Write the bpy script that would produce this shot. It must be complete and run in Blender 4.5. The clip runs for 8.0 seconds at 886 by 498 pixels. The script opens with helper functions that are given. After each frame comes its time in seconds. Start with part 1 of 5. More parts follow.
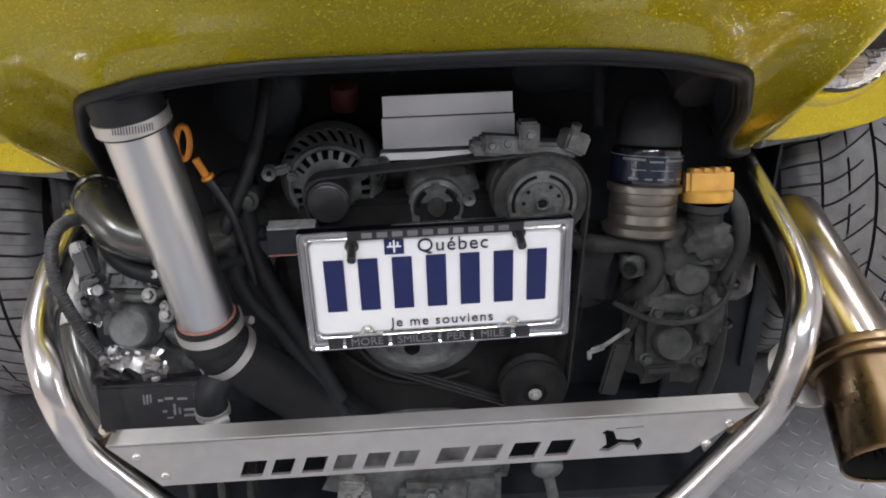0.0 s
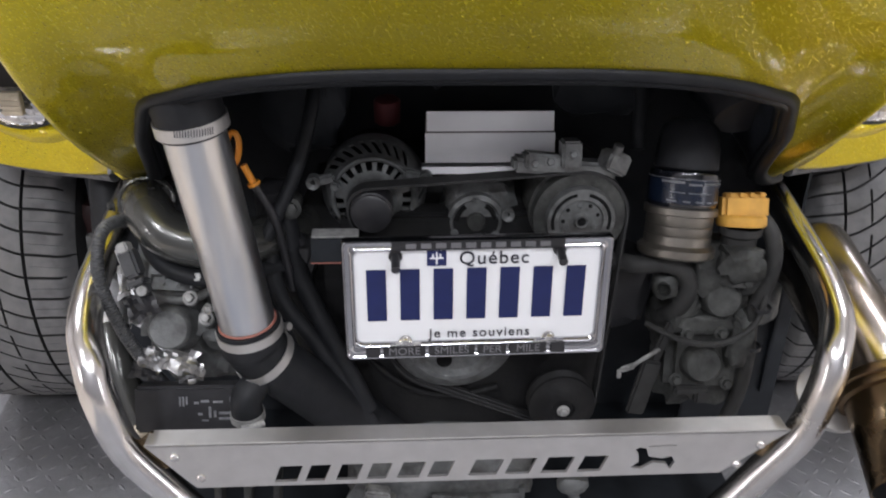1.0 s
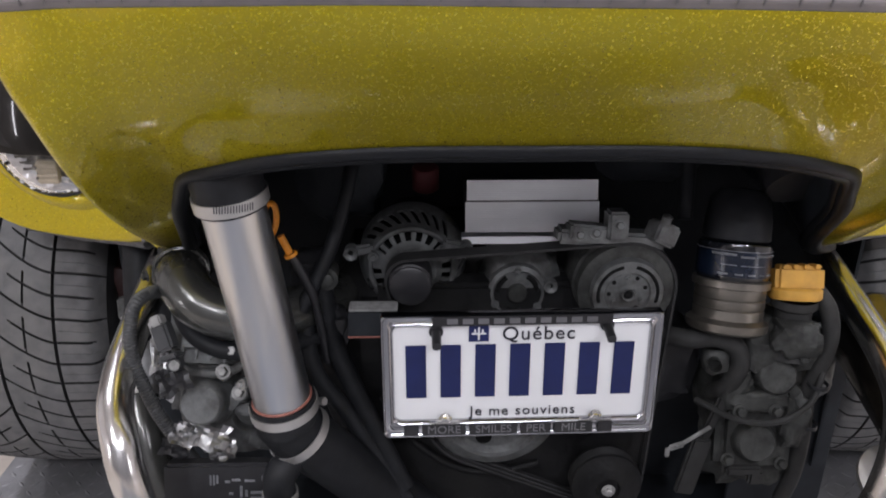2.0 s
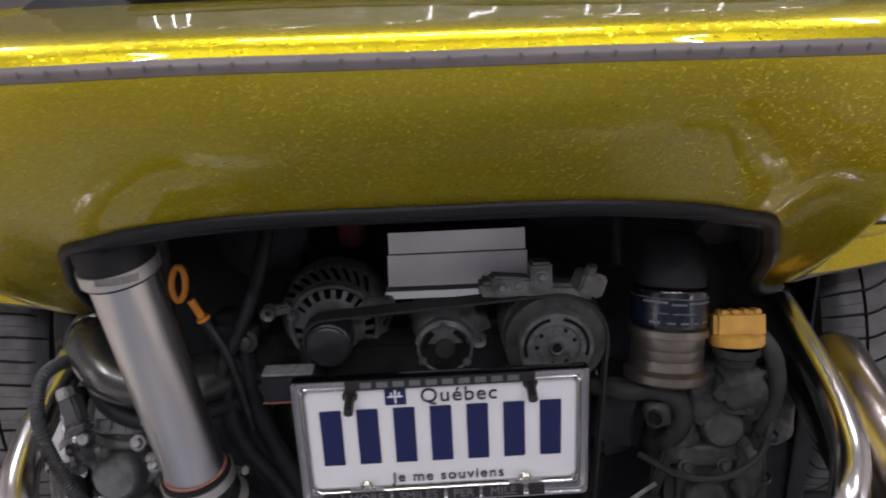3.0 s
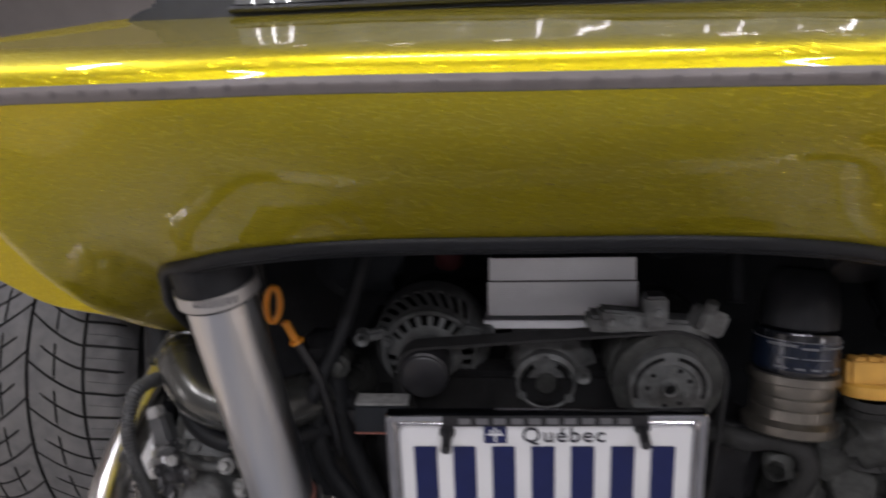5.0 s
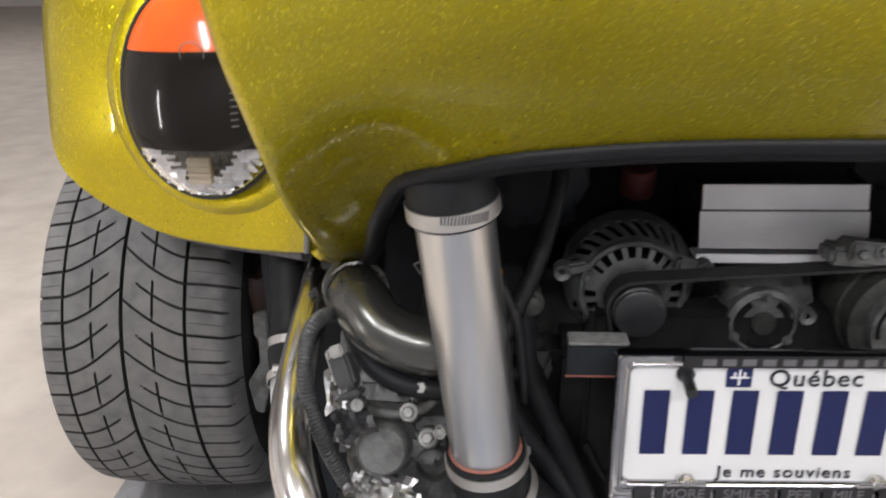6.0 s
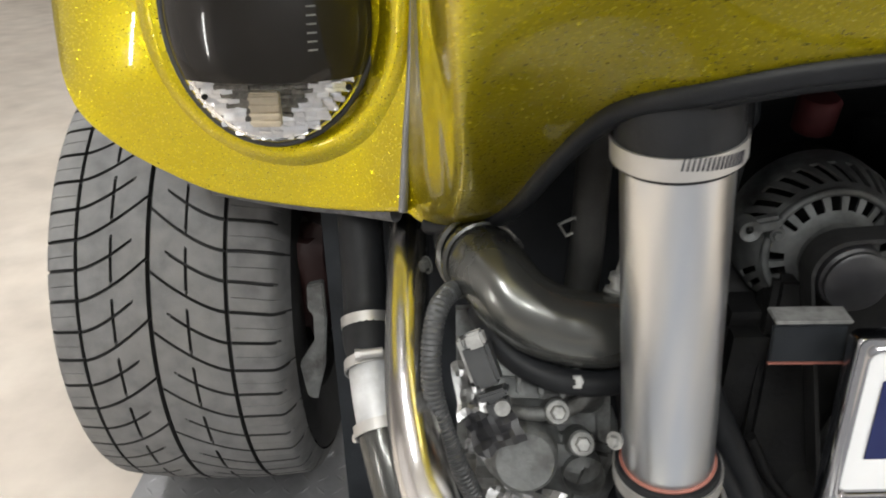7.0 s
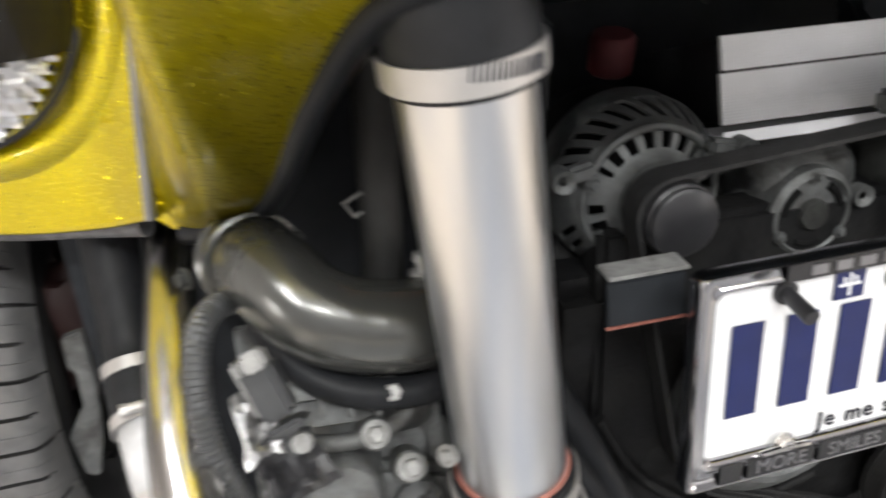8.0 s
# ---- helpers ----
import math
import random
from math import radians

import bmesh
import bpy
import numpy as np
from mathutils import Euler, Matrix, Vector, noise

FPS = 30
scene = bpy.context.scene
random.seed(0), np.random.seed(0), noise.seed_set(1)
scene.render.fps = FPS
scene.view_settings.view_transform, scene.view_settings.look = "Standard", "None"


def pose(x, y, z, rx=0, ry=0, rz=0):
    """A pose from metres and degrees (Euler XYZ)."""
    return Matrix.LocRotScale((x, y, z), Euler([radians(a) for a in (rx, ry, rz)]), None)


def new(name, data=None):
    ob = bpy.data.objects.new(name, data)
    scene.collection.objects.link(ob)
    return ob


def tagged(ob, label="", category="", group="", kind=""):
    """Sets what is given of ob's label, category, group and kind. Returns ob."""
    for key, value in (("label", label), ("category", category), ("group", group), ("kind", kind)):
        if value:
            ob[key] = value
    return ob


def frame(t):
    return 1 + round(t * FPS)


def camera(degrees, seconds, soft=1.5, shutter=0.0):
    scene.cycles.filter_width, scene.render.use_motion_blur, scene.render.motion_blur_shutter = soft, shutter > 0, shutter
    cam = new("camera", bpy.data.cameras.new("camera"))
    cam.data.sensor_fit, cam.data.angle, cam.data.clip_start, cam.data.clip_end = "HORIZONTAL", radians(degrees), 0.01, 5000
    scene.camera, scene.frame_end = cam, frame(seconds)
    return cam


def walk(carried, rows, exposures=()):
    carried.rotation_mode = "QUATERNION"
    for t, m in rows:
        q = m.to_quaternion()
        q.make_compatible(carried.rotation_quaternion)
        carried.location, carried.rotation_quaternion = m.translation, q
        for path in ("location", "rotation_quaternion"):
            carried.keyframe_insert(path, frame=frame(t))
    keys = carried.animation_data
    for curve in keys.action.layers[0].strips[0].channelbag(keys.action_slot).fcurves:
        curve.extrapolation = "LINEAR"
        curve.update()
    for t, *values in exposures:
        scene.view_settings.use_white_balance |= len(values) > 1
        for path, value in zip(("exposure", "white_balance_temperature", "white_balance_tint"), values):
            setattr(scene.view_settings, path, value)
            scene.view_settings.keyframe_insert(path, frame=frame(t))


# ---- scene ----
cam = camera(59.5, 8.0, soft=1.8, shutter=0.4)
# seconds, place in metres, turn in degrees
PATH = [
    (0, -0.0026, -0.0005, 1.0005, 61.99, 1.64, -2.93),
    (0.5, -0.0379, -0.0156, 0.9924, 62.05, 0.47, -3.24),
    (1, -0.0582, -0.0144, 0.9996, 63.51, -0.41, -2.32),
    (1.5, -0.0875, 0.0053, 1.0121, 65.47, -1.02, -1.46),
    (1.7, -0.0875, 0.0143, 1.0125, 66.06, -0.78, -1.22),
    (2.8, 0.0039, 0.0633, 1.0303, 68.53, 2.39, -0.26),
    (3, 0.0378, 0.073, 1.0297, 68.85, 2.62, -0.23),
    (3.5, 0.1116, 0.0948, 1.015, 69.15, 3.4, 1.15),
    (4, 0.139, 0.1107, 0.9995, 69.56, 3.65, 3.17),
    (4.5, 0.1388, 0.1222, 1.0053, 69.59, 3.34, 4.44),
    (5, -0.0022, 0.1217, 1.0292, 69.99, 2.61, 5.2),
    (5.2, -0.0712, 0.1201, 1.0325, 70.42, 2.09, 5.15),
    (6.3, -0.2901, 0.2395, 0.9452, 65.57, 0.92, 3.15),
    (6.5, -0.3137, 0.2848, 0.9388, 64.96, 0.73, 4.17),
    (7, -0.4051, 0.3359, 0.9059, 63.41, 1.14, 0.9),
    (7.5, -0.4537, 0.3818, 0.8881, 63.28, 3.17, -7.99),
    (8, -0.3704, 0.427, 0.8285, 64.92, 3.13, -14.31),
]
# seconds, stops, white balance
EXPOSURES = [(0.0, 0.1, 6150, 14), (1.0, 0.08, 6100, 15), (1.5, 0.02, 6100, 16), (2.1, -0.27, 6100, 18), (2.8, -0.52, 6150, 20), (3.5, -0.82, 6250, 22), (4.3, -0.67, 6250, 20), (5.2, -0.52, 6250, 18), (6.3, 0.31, 6450, 11), (7.0, 0.42, 6500, 8), (8.0, 0.82, 6450, 10)]
walk(cam, [(r[0], pose(*r[1:])) for r in PATH], exposures=EXPOSURES)


# ---- light and room shell values ----
world = bpy.data.worlds.new("world")
scene.world = world
world.use_nodes = True
world.node_tree.nodes["Background"].inputs[0].default_value = (0.8, 0.86, 1.0, 1)
world.node_tree.nodes["Background"].inputs[1].default_value = 0.05
scene.view_settings.exposure = 0.0
LAMP_POWER = 38.0
CEIL = 3.0
LAMPS = [(0.0, -2.2, "x"), (-1.3, -1.6, "y"), (1.3, -1.6, "y"), (-1.7, 1.5, "y"), (1.7, 1.5, "y"), (0.0, 0.9, "x"), (-5.0, 5.5, "y"), (5.0, 5.5, "y"), (0.0, 6.0, "x")]


# ---- materials ----
def material(name, color, rough=0.5, metal=0.0, var=0.15, scale=30.0, bump=0.0, bump_scale=200.0, coat=0.0, stain=None, stain_scale=6.0, stain_amount=0.5, emit=0.0, alpha=None):
    m = bpy.data.materials.new(name)
    m.use_nodes = True
    nt = m.node_tree
    b = nt.nodes["Principled BSDF"]
    b.inputs["Roughness"].default_value = rough
    b.inputs["Metallic"].default_value = metal
    b.inputs["Coat Weight"].default_value = coat
    b.inputs["Coat Roughness"].default_value = 0.05
    co = nt.nodes.new("ShaderNodeTexCoord")
    n1 = nt.nodes.new("ShaderNodeTexNoise")
    n1.inputs["Scale"].default_value = scale
    n1.inputs["Detail"].default_value = 6
    nt.links.new(co.outputs["Object"], n1.inputs["Vector"])
    ramp = nt.nodes.new("ShaderNodeMapRange")
    ramp.inputs[1].default_value, ramp.inputs[2].default_value = 0.3, 0.7
    ramp.inputs[3].default_value, ramp.inputs[4].default_value = 1 - var, 1 + var
    nt.links.new(n1.outputs["Fac"], ramp.inputs[0])
    mul = nt.nodes.new("ShaderNodeVectorMath")
    mul.operation = "SCALE"
    mul.inputs[0].default_value = color
    nt.links.new(ramp.outputs[0], mul.inputs["Scale"])
    out = mul.outputs[0]
    if stain:
        n2 = nt.nodes.new("ShaderNodeTexNoise")
        n2.inputs["Scale"].default_value = stain_scale
        n2.inputs["Detail"].default_value = 8
        n2.inputs["Roughness"].default_value = 0.65
        nt.links.new(co.outputs["Object"], n2.inputs["Vector"])
        r2 = nt.nodes.new("ShaderNodeMapRange")
        r2.inputs[1].default_value, r2.inputs[2].default_value = 0.45, 0.68
        r2.inputs[3].default_value, r2.inputs[4].default_value = 0, stain_amount
        nt.links.new(n2.outputs["Fac"], r2.inputs[0])
        mix = nt.nodes.new("ShaderNodeMix")
        mix.data_type = "RGBA"
        mix.inputs[7].default_value = (*stain, 1)
        nt.links.new(r2.outputs[0], mix.inputs[0])
        nt.links.new(out, mix.inputs[6])
        out = mix.outputs[2]
        r3 = nt.nodes.new("ShaderNodeMapRange")
        r3.inputs[3].default_value, r3.inputs[4].default_value = rough, min(1, rough + 0.3)
        nt.links.new(r2.outputs[0], r3.inputs[0])
        nt.links.new(r3.outputs[0], b.inputs["Roughness"])
    nt.links.new(out, b.inputs["Base Color"])
    if bump:
        n3 = nt.nodes.new("ShaderNodeTexNoise")
        n3.inputs["Scale"].default_value = bump_scale
        n3.inputs["Detail"].default_value = 4
        nt.links.new(co.outputs["Object"], n3.inputs["Vector"])
        bp = nt.nodes.new("ShaderNodeBump")
        bp.inputs["Strength"].default_value = bump
        bp.inputs["Distance"].default_value = 0.002
        nt.links.new(n3.outputs["Fac"], bp.inputs["Height"])
        nt.links.new(bp.outputs[0], b.inputs["Normal"])
    if emit:
        b.inputs["Emission Color"].default_value = (*color, 1)
        b.inputs["Emission Strength"].default_value = emit
    if alpha is not None:
        b.inputs["Alpha"].default_value = alpha
    return m


def flake_paint(name):
    """Gold-yellow metal-flake lacquer: an even metallic base under a clear coat in which single flakes lie tilted."""
    m = bpy.data.materials.new(name)
    m.use_nodes = True
    nt = m.node_tree
    b = nt.nodes["Principled BSDF"]

    def node(kind, **inputs):
        n = nt.nodes.new(kind)
        for k, v in inputs.items():
            n.inputs[k].default_value = v
        return n

    def ranged(src, a0, a1, b0, b1):
        r = nt.nodes.new("ShaderNodeMapRange")
        for k, v in zip((1, 2, 3, 4), (a0, a1, b0, b1)):
            r.inputs[k].default_value = v
        nt.links.new(src, r.inputs[0])
        return r.outputs[0]

    def vec(op, a, b_, scale=None):
        n = nt.nodes.new("ShaderNodeVectorMath")
        n.operation = op
        nt.links.new(a, n.inputs[0])
        if scale is not None:
            nt.links.new(scale, n.inputs["Scale"])
        elif isinstance(b_, tuple):
            n.inputs[1].default_value = b_
        elif b_ is not None:
            nt.links.new(b_, n.inputs[1])
        return n.outputs[0]

    co = nt.nodes.new("ShaderNodeTexCoord")
    geo = nt.nodes.new("ShaderNodeNewGeometry")
    v = node("ShaderNodeTexVoronoi", Scale=FLAKE_SCALE)
    nt.links.new(co.outputs["Object"], v.inputs["Vector"])
    sep = nt.nodes.new("ShaderNodeSeparateColor")
    nt.links.new(v.outputs["Color"], sep.inputs[0])
    lean = vec("SUBTRACT", v.outputs["Color"], (0.5, 0.5, 0.5))

    def tilted(amount):
        return vec("NORMALIZE", vec("ADD", geo.outputs["Normal"], vec("SCALE", lean, None, amount)), None)

    soft = ranged(sep.outputs[0], 0.87, 0.985, FLAKE_TILT * 0.2, FLAKE_TILT)
    nt.links.new(tilted(soft), b.inputs["Normal"])
    n = node("ShaderNodeTexNoise", Scale=9.0, Detail=5)
    nt.links.new(co.outputs["Object"], n.inputs["Vector"])
    mix = nt.nodes.new("ShaderNodeMix")
    mix.data_type = "RGBA"
    mix.inputs[6].default_value = (*PAINT_DEEP, 1)
    mix.inputs[7].default_value = (*PAINT_LIGHT, 1)
    nt.links.new(ranged(sep.outputs[0], 0.82, 0.985, 0.0, 1.0), mix.inputs[0])
    mix2 = nt.nodes.new("ShaderNodeMix")
    mix2.data_type = "RGBA"
    mix2.blend_type = "MULTIPLY"
    mix2.inputs[7].default_value = (0.9, 0.88, 0.82, 1)
    nt.links.new(n.outputs["Fac"], mix2.inputs[0])
    nt.links.new(mix.outputs[2], mix2.inputs[6])
    nt.links.new(mix2.outputs[2], b.inputs["Base Color"])
    nt.links.new(ranged(sep.outputs[0], 0.87, 0.985, PAINT_ROUGH, 0.18), b.inputs["Roughness"])
    b.inputs["Metallic"].default_value = PAINT_METAL
    b.inputs["Specular IOR Level"].default_value = 0.2
    b.inputs["Coat Weight"].default_value = 0.8
    b.inputs["Coat Roughness"].default_value = 0.02
    b.inputs["Coat IOR"].default_value = 1.5
    b.inputs["Coat Tint"].default_value = (1.0, 0.97, 0.8, 1)
    return m


def drawn_metal(name, cool, warm):
    """Polished drawn tube: reflected bands painted as long cool and warm streaks, fine scratches along its length."""
    m = bpy.data.materials.new(name)
    m.use_nodes = True
    nt = m.node_tree
    b = nt.nodes["Principled BSDF"]
    b.inputs["Metallic"].default_value = 1.0
    co = nt.nodes.new("ShaderNodeTexCoord")

    def streaks(scale, detail):
        mp = nt.nodes.new("ShaderNodeMapping")
        mp.inputs["Scale"].default_value = scale
        mp.inputs["Rotation"].default_value = (0, radians(-6.4), 0)
        n = nt.nodes.new("ShaderNodeTexNoise")
        n.inputs["Scale"].default_value = 1.0
        n.inputs["Detail"].default_value = detail
        nt.links.new(co.outputs["Object"], mp.inputs["Vector"])
        nt.links.new(mp.outputs[0], n.inputs["Vector"])
        return n.outputs["Fac"]

    wide, fine = streaks((42, 42, 1.4), 1), streaks((900, 900, 14), 2)
    r = nt.nodes.new("ShaderNodeMapRange")
    r.inputs[1].default_value, r.inputs[2].default_value = 0.38, 0.62
    nt.links.new(wide, r.inputs[0])
    # the wide streaks colour in bands of reflection along the tube
    mix = nt.nodes.new("ShaderNodeMix")
    mix.data_type = "RGBA"
    mix.inputs[6].default_value, mix.inputs[7].default_value = (*cool, 1), (*warm, 1)
    nt.links.new(r.outputs[0], mix.inputs[0])
    nt.links.new(mix.outputs[2], b.inputs["Base Color"])
    rr = nt.nodes.new("ShaderNodeMapRange")
    rr.inputs[3].default_value, rr.inputs[4].default_value = 0.27, 0.35
    nt.links.new(fine, rr.inputs[0])
    nt.links.new(rr.outputs[0], b.inputs["Roughness"])
    bp = nt.nodes.new("ShaderNodeBump")
    bp.inputs["Strength"].default_value = 0.02
    bp.inputs["Distance"].default_value = 0.001
    nt.links.new(fine, bp.inputs["Height"])
    nt.links.new(bp.outputs[0], b.inputs["Normal"])
    return m


FLAKE_SCALE, FLAKE_TILT = 900.0, 0.62
PAINT_DEEP, PAINT_LIGHT = (0.58, 0.495, 0.006), (0.95, 0.835, 0.011)
PAINT_ROUGH, PAINT_METAL = 0.4, 0.96
PAINT = flake_paint("gold_flake_paint")
CHROME = material("chrome", (0.78, 0.77, 0.75), 0.12, 1.0, 0.06, 12, 0.02, 60)
TUBE_STEEL = material("polished_tube_steel", (0.74, 0.73, 0.72), 0.19, 1.0, 0.1, 14, 0.01, 40, stain=(0.4, 0.32, 0.22), stain_scale=9, stain_amount=0.3)
ALU = material("brushed_aluminium", (0.56, 0.55, 0.535), 0.48, 0.85, 0.06, 40, 0.08, 500)
ALU_TUBE = drawn_metal("polished_aluminium_pipe", (0.52, 0.56, 0.62), (0.72, 0.71, 0.69))
CAST = material("cast_aluminium", (0.185, 0.192, 0.19), 0.55, 0.6, 0.25, 60, 0.35, 260, stain=(0.07, 0.065, 0.06), stain_scale=22, stain_amount=0.8)
DARK_CAST = material("dirty_cast_iron", (0.06, 0.062, 0.058), 0.6, 0.4, 0.45, 38, 0.5, 160, stain=(0.022, 0.022, 0.021), stain_scale=26, stain_amount=0.85)
DARK_PIPE = material("dark_coated_pipe", (0.115, 0.117, 0.11), 0.2, 0.7, 0.2, 8, 0.04, 80, stain=(0.05, 0.05, 0.05), stain_scale=9, stain_amount=0.4)
RUBBER = material("black_rubber", (0.016, 0.017, 0.019), 0.5, 0.0, 0.2, 60, 0.1, 300)
TRIM = material("black_edge_trim", (0.01, 0.011, 0.013), 0.42, 0.0, 0.15, 70, 0.15, 400)
BAY = material("engine_bay_black", (0.02, 0.023, 0.027), 0.6, 0.0, 0.4, 14, 0.25, 90)
HOSE = material("dusty_rubber_hose", (0.033, 0.033, 0.032), 0.6, 0.0, 0.25, 40, 0.2, 300)
PLASTIC = material("black_plastic", (0.02, 0.02, 0.022), 0.38, 0.0, 0.2, 50, 0.1, 200)
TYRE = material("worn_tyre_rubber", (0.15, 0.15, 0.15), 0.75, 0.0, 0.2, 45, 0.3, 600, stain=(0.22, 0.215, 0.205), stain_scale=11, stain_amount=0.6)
SIDEWALL_GROOVE_SHADE = material("sidewall_rubber_and_groove_shade", (0.03, 0.03, 0.03), 0.65, 0.0, 0.2, 40, 0.2, 300)
BELT = material("ribbed_belt_rubber", (0.03, 0.03, 0.03), 0.55, 0.0, 0.2, 80, 0.2, 300)
WHITE = material("white_plate_paint", (0.82, 0.83, 0.84), 0.35, 0.0, 0.03, 12)
NAVY = material("navy_blue_paint", (0.006, 0.013, 0.085), 0.5, 0.0, 0.1, 60)
INK = material("dark_ink", (0.015, 0.016, 0.025), 0.5)
GREY_INK = material("grey_lettering", (0.22, 0.22, 0.23), 0.4, 0.6)
YELLOW = material("amber_plastic", (0.66, 0.36, 0.06), 0.5, 0.0, 0.1, 60, 0.1, 150, stain=(0.35, 0.2, 0.06), stain_scale=40, stain_amount=0.35)
ORANGE = material("orange_plastic", (0.75, 0.28, 0.02), 0.4, 0.0, 0.1, 60)
RED = material("dull_red_plastic", (0.075, 0.01, 0.012), 0.7, 0.0, 0.25, 50)
SILICONE = material("red_silicone_sealant", (0.33, 0.13, 0.1), 0.5, 0.0, 0.2, 80, 0.2, 200)
BLUE_LABEL = material("blue_printed_label", (0.006, 0.011, 0.024), 0.25, 0.0, 0.2, 60)
BRONZE = material("heat_tinted_bronze", (0.21, 0.155, 0.09), 0.2, 1.0, 0.2, 9, 0.03, 80, stain=(0.14, 0.09, 0.05), stain_scale=7, stain_amount=0.7)
# soot in the exhaust tip; elsewhere near-black that paints shade in holes and slots
SOOT_AND_SHADE = material("soot_and_hole_shade", (0.006, 0.006, 0.006), 0.9)
SMOKE = material("smoked_lens", (0.014, 0.0125, 0.011), 0.05, 0.0, 0.1, 20)
SMOKE.node_tree.nodes["Principled BSDF"].inputs["IOR"].default_value = 1.38
AMBER = material("amber_lens", (0.85, 0.12, 0.01), 0.15, 0.0, 0.1, 20, coat=0.5)
WELL_GREY = material("dull_reflector_grey", (0.16, 0.15, 0.135), 0.35, 0.6, 0.5, 150, 0.2, 160)
REFLECTOR = material("lamp_reflector", (0.82, 0.82, 0.83), 0.28, 1.0, 0.12, 120, 0.15, 160)
STRIP = material("led_strip_grey", (0.175, 0.155, 0.15), 0.4, 0.0, 0.1, 40)
PLATE_STEEL = material("diamond_plate_steel", (0.26, 0.26, 0.27), 0.45, 0.5, 0.2, 12, 0.2, 120, stain=(0.16, 0.16, 0.16), stain_scale=5, stain_amount=0.5)
CONCRETE = material("pale_concrete", (0.48, 0.425, 0.37), 0.7, 0.0, 0.12, 8, 0.15, 60, stain=(0.57, 0.525, 0.47), stain_scale=3, stain_amount=0.6)
WALL_DARK = material("unseen_wall_dark_grey", (0.22, 0.22, 0.23), 0.6, 0.0, 0.08, 3, 0.05, 60)
WALL = material("off_white_wall", (0.7, 0.67, 0.66), 0.7, 0.0, 0.05, 3, 0.05, 60)
CEILING = material("white_ceiling", (0.75, 0.75, 0.75), 0.8, 0.0, 0.05, 3, 0.05, 60)
VINYL = material("black_vinyl", (0.02, 0.022, 0.027), 0.4, 0.0, 0.2, 30, 0.3, 40)
CLEAR_VINYL = material("clear_vinyl_window", (0.12, 0.13, 0.15), 0.06, 0.0, 0.3, 12, 0.15, 30, coat=1.0)
LED = material("led_tube", (1.0, 0.98, 0.95), 0.5, emit=14.0, var=0.0)
FLANGE_AND_GAP_GREY = material("flange_and_gap_shade_grey", (0.12, 0.12, 0.125), 0.5, 0.0, 0.5, 90)


ALT_CAST = material("dull_grey_casting", (0.135, 0.141, 0.141), 0.5, 0.5, 0.25, 60, 0.3, 260, stain=(0.07, 0.07, 0.065), stain_scale=24, stain_amount=0.7)
DARK_CHROME = material("smoky_chrome", (0.44, 0.44, 0.46), 0.14, 1.0, 0.08, 20, 0.02, 60)
TICK = material("faint_strip_mark", (0.13, 0.12, 0.12), 0.5)
MUFFLER = material("browned_chrome", (0.36, 0.32, 0.28), 0.2, 1.0, 0.15, 9, 0.03, 70, stain=(0.3, 0.22, 0.14), stain_scale=5, stain_amount=0.5)
LENS = bpy.data.materials.new("clear_lens_glass")
LENS.use_nodes = True
LENS.node_tree.nodes["Principled BSDF"].inputs["Transmission Weight"].default_value = 1.0
LENS.node_tree.nodes["Principled BSDF"].inputs["Roughness"].default_value = 0.03
LENS.node_tree.nodes["Principled BSDF"].inputs["IOR"].default_value = 1.2
LOOM = material("dusty_grey_conduit", (0.05, 0.052, 0.054), 0.4, 0.0, 0.2, 40, 0.1, 200)
DULL = material("dull_bare_metal", (0.36, 0.36, 0.35), 0.5, 0.4, 0.3, 50, 0.2, 240, stain=(0.12, 0.12, 0.115), stain_scale=40, stain_amount=0.7)
BOX_METAL = material("satin_sheet_metal", (0.88, 0.89, 0.91), 0.38, 0.15, 0.05, 20, 0.03, 200)
SLEEVE = material("silver_painted_sleeve", (0.66, 0.67, 0.68), 0.4, 0.3, 0.12, 30, 0.08, 200, stain=(0.3, 0.3, 0.3), stain_scale=14, stain_amount=0.6)
GRIME = material("oily_black_grime", (0.009, 0.009, 0.0095), 0.55, 0.0, 0.35, 30, 0.4, 160, stain=(0.022, 0.022, 0.02), stain_scale=18, stain_amount=0.5)
LED_BRIGHT = material("bright_led_tube", (1.0, 0.98, 0.95), 0.5, emit=38.0, var=0.0)
STRAW = material("pale_straw_metal", (0.5, 0.44, 0.34), 0.5, 0.2, 0.2, 40, 0.2, 200)
FOIL = material("crumpled_foil", (0.34, 0.34, 0.34), 0.32, 1.0, 0.3, 40, 0.8, 60, stain=(0.06, 0.06, 0.06), stain_scale=30, stain_amount=0.9)
LABEL_BAR = material("worn_print", (0.16, 0.165, 0.175), 0.5, 0.0, 0.4, 90)
RED_DARK = material("dark_red_oxide", (0.025, 0.008, 0.007), 0.6)
ADAPTER = material("machined_steel", (0.2, 0.185, 0.16), 0.4, 0.85, 0.15, 60, 0.1, 300)
for dark in (BAY, SOOT_AND_SHADE, SIDEWALL_GROOVE_SHADE, RUBBER, TRIM, HOSE, BELT, GRIME):
    dark.node_tree.nodes["Principled BSDF"].inputs["Specular IOR Level"].default_value = 0.22
LINER_BLACK = material("black_moulded_liner", (0.023, 0.027, 0.033), 0.33, 0.0, 0.3, 20, 0.12, 60)
GLOSS_BLACK = material("gloss_black_paint", (0.006, 0.007, 0.01), 0.12, 0.0, 0.2, 40, coat=0.6)


# ---- mesh helpers: every shape is (verts, faces) ----
def V(*a):
    return Vector(a)


def basis(d):
    d = Vector(d).normalized()
    a = Vector((0, 0, 1)) if abs(d.z) < 0.9 else Vector((1, 0, 0))
    u = d.cross(a).normalized()
    return u, u.cross(d).normalized(), d


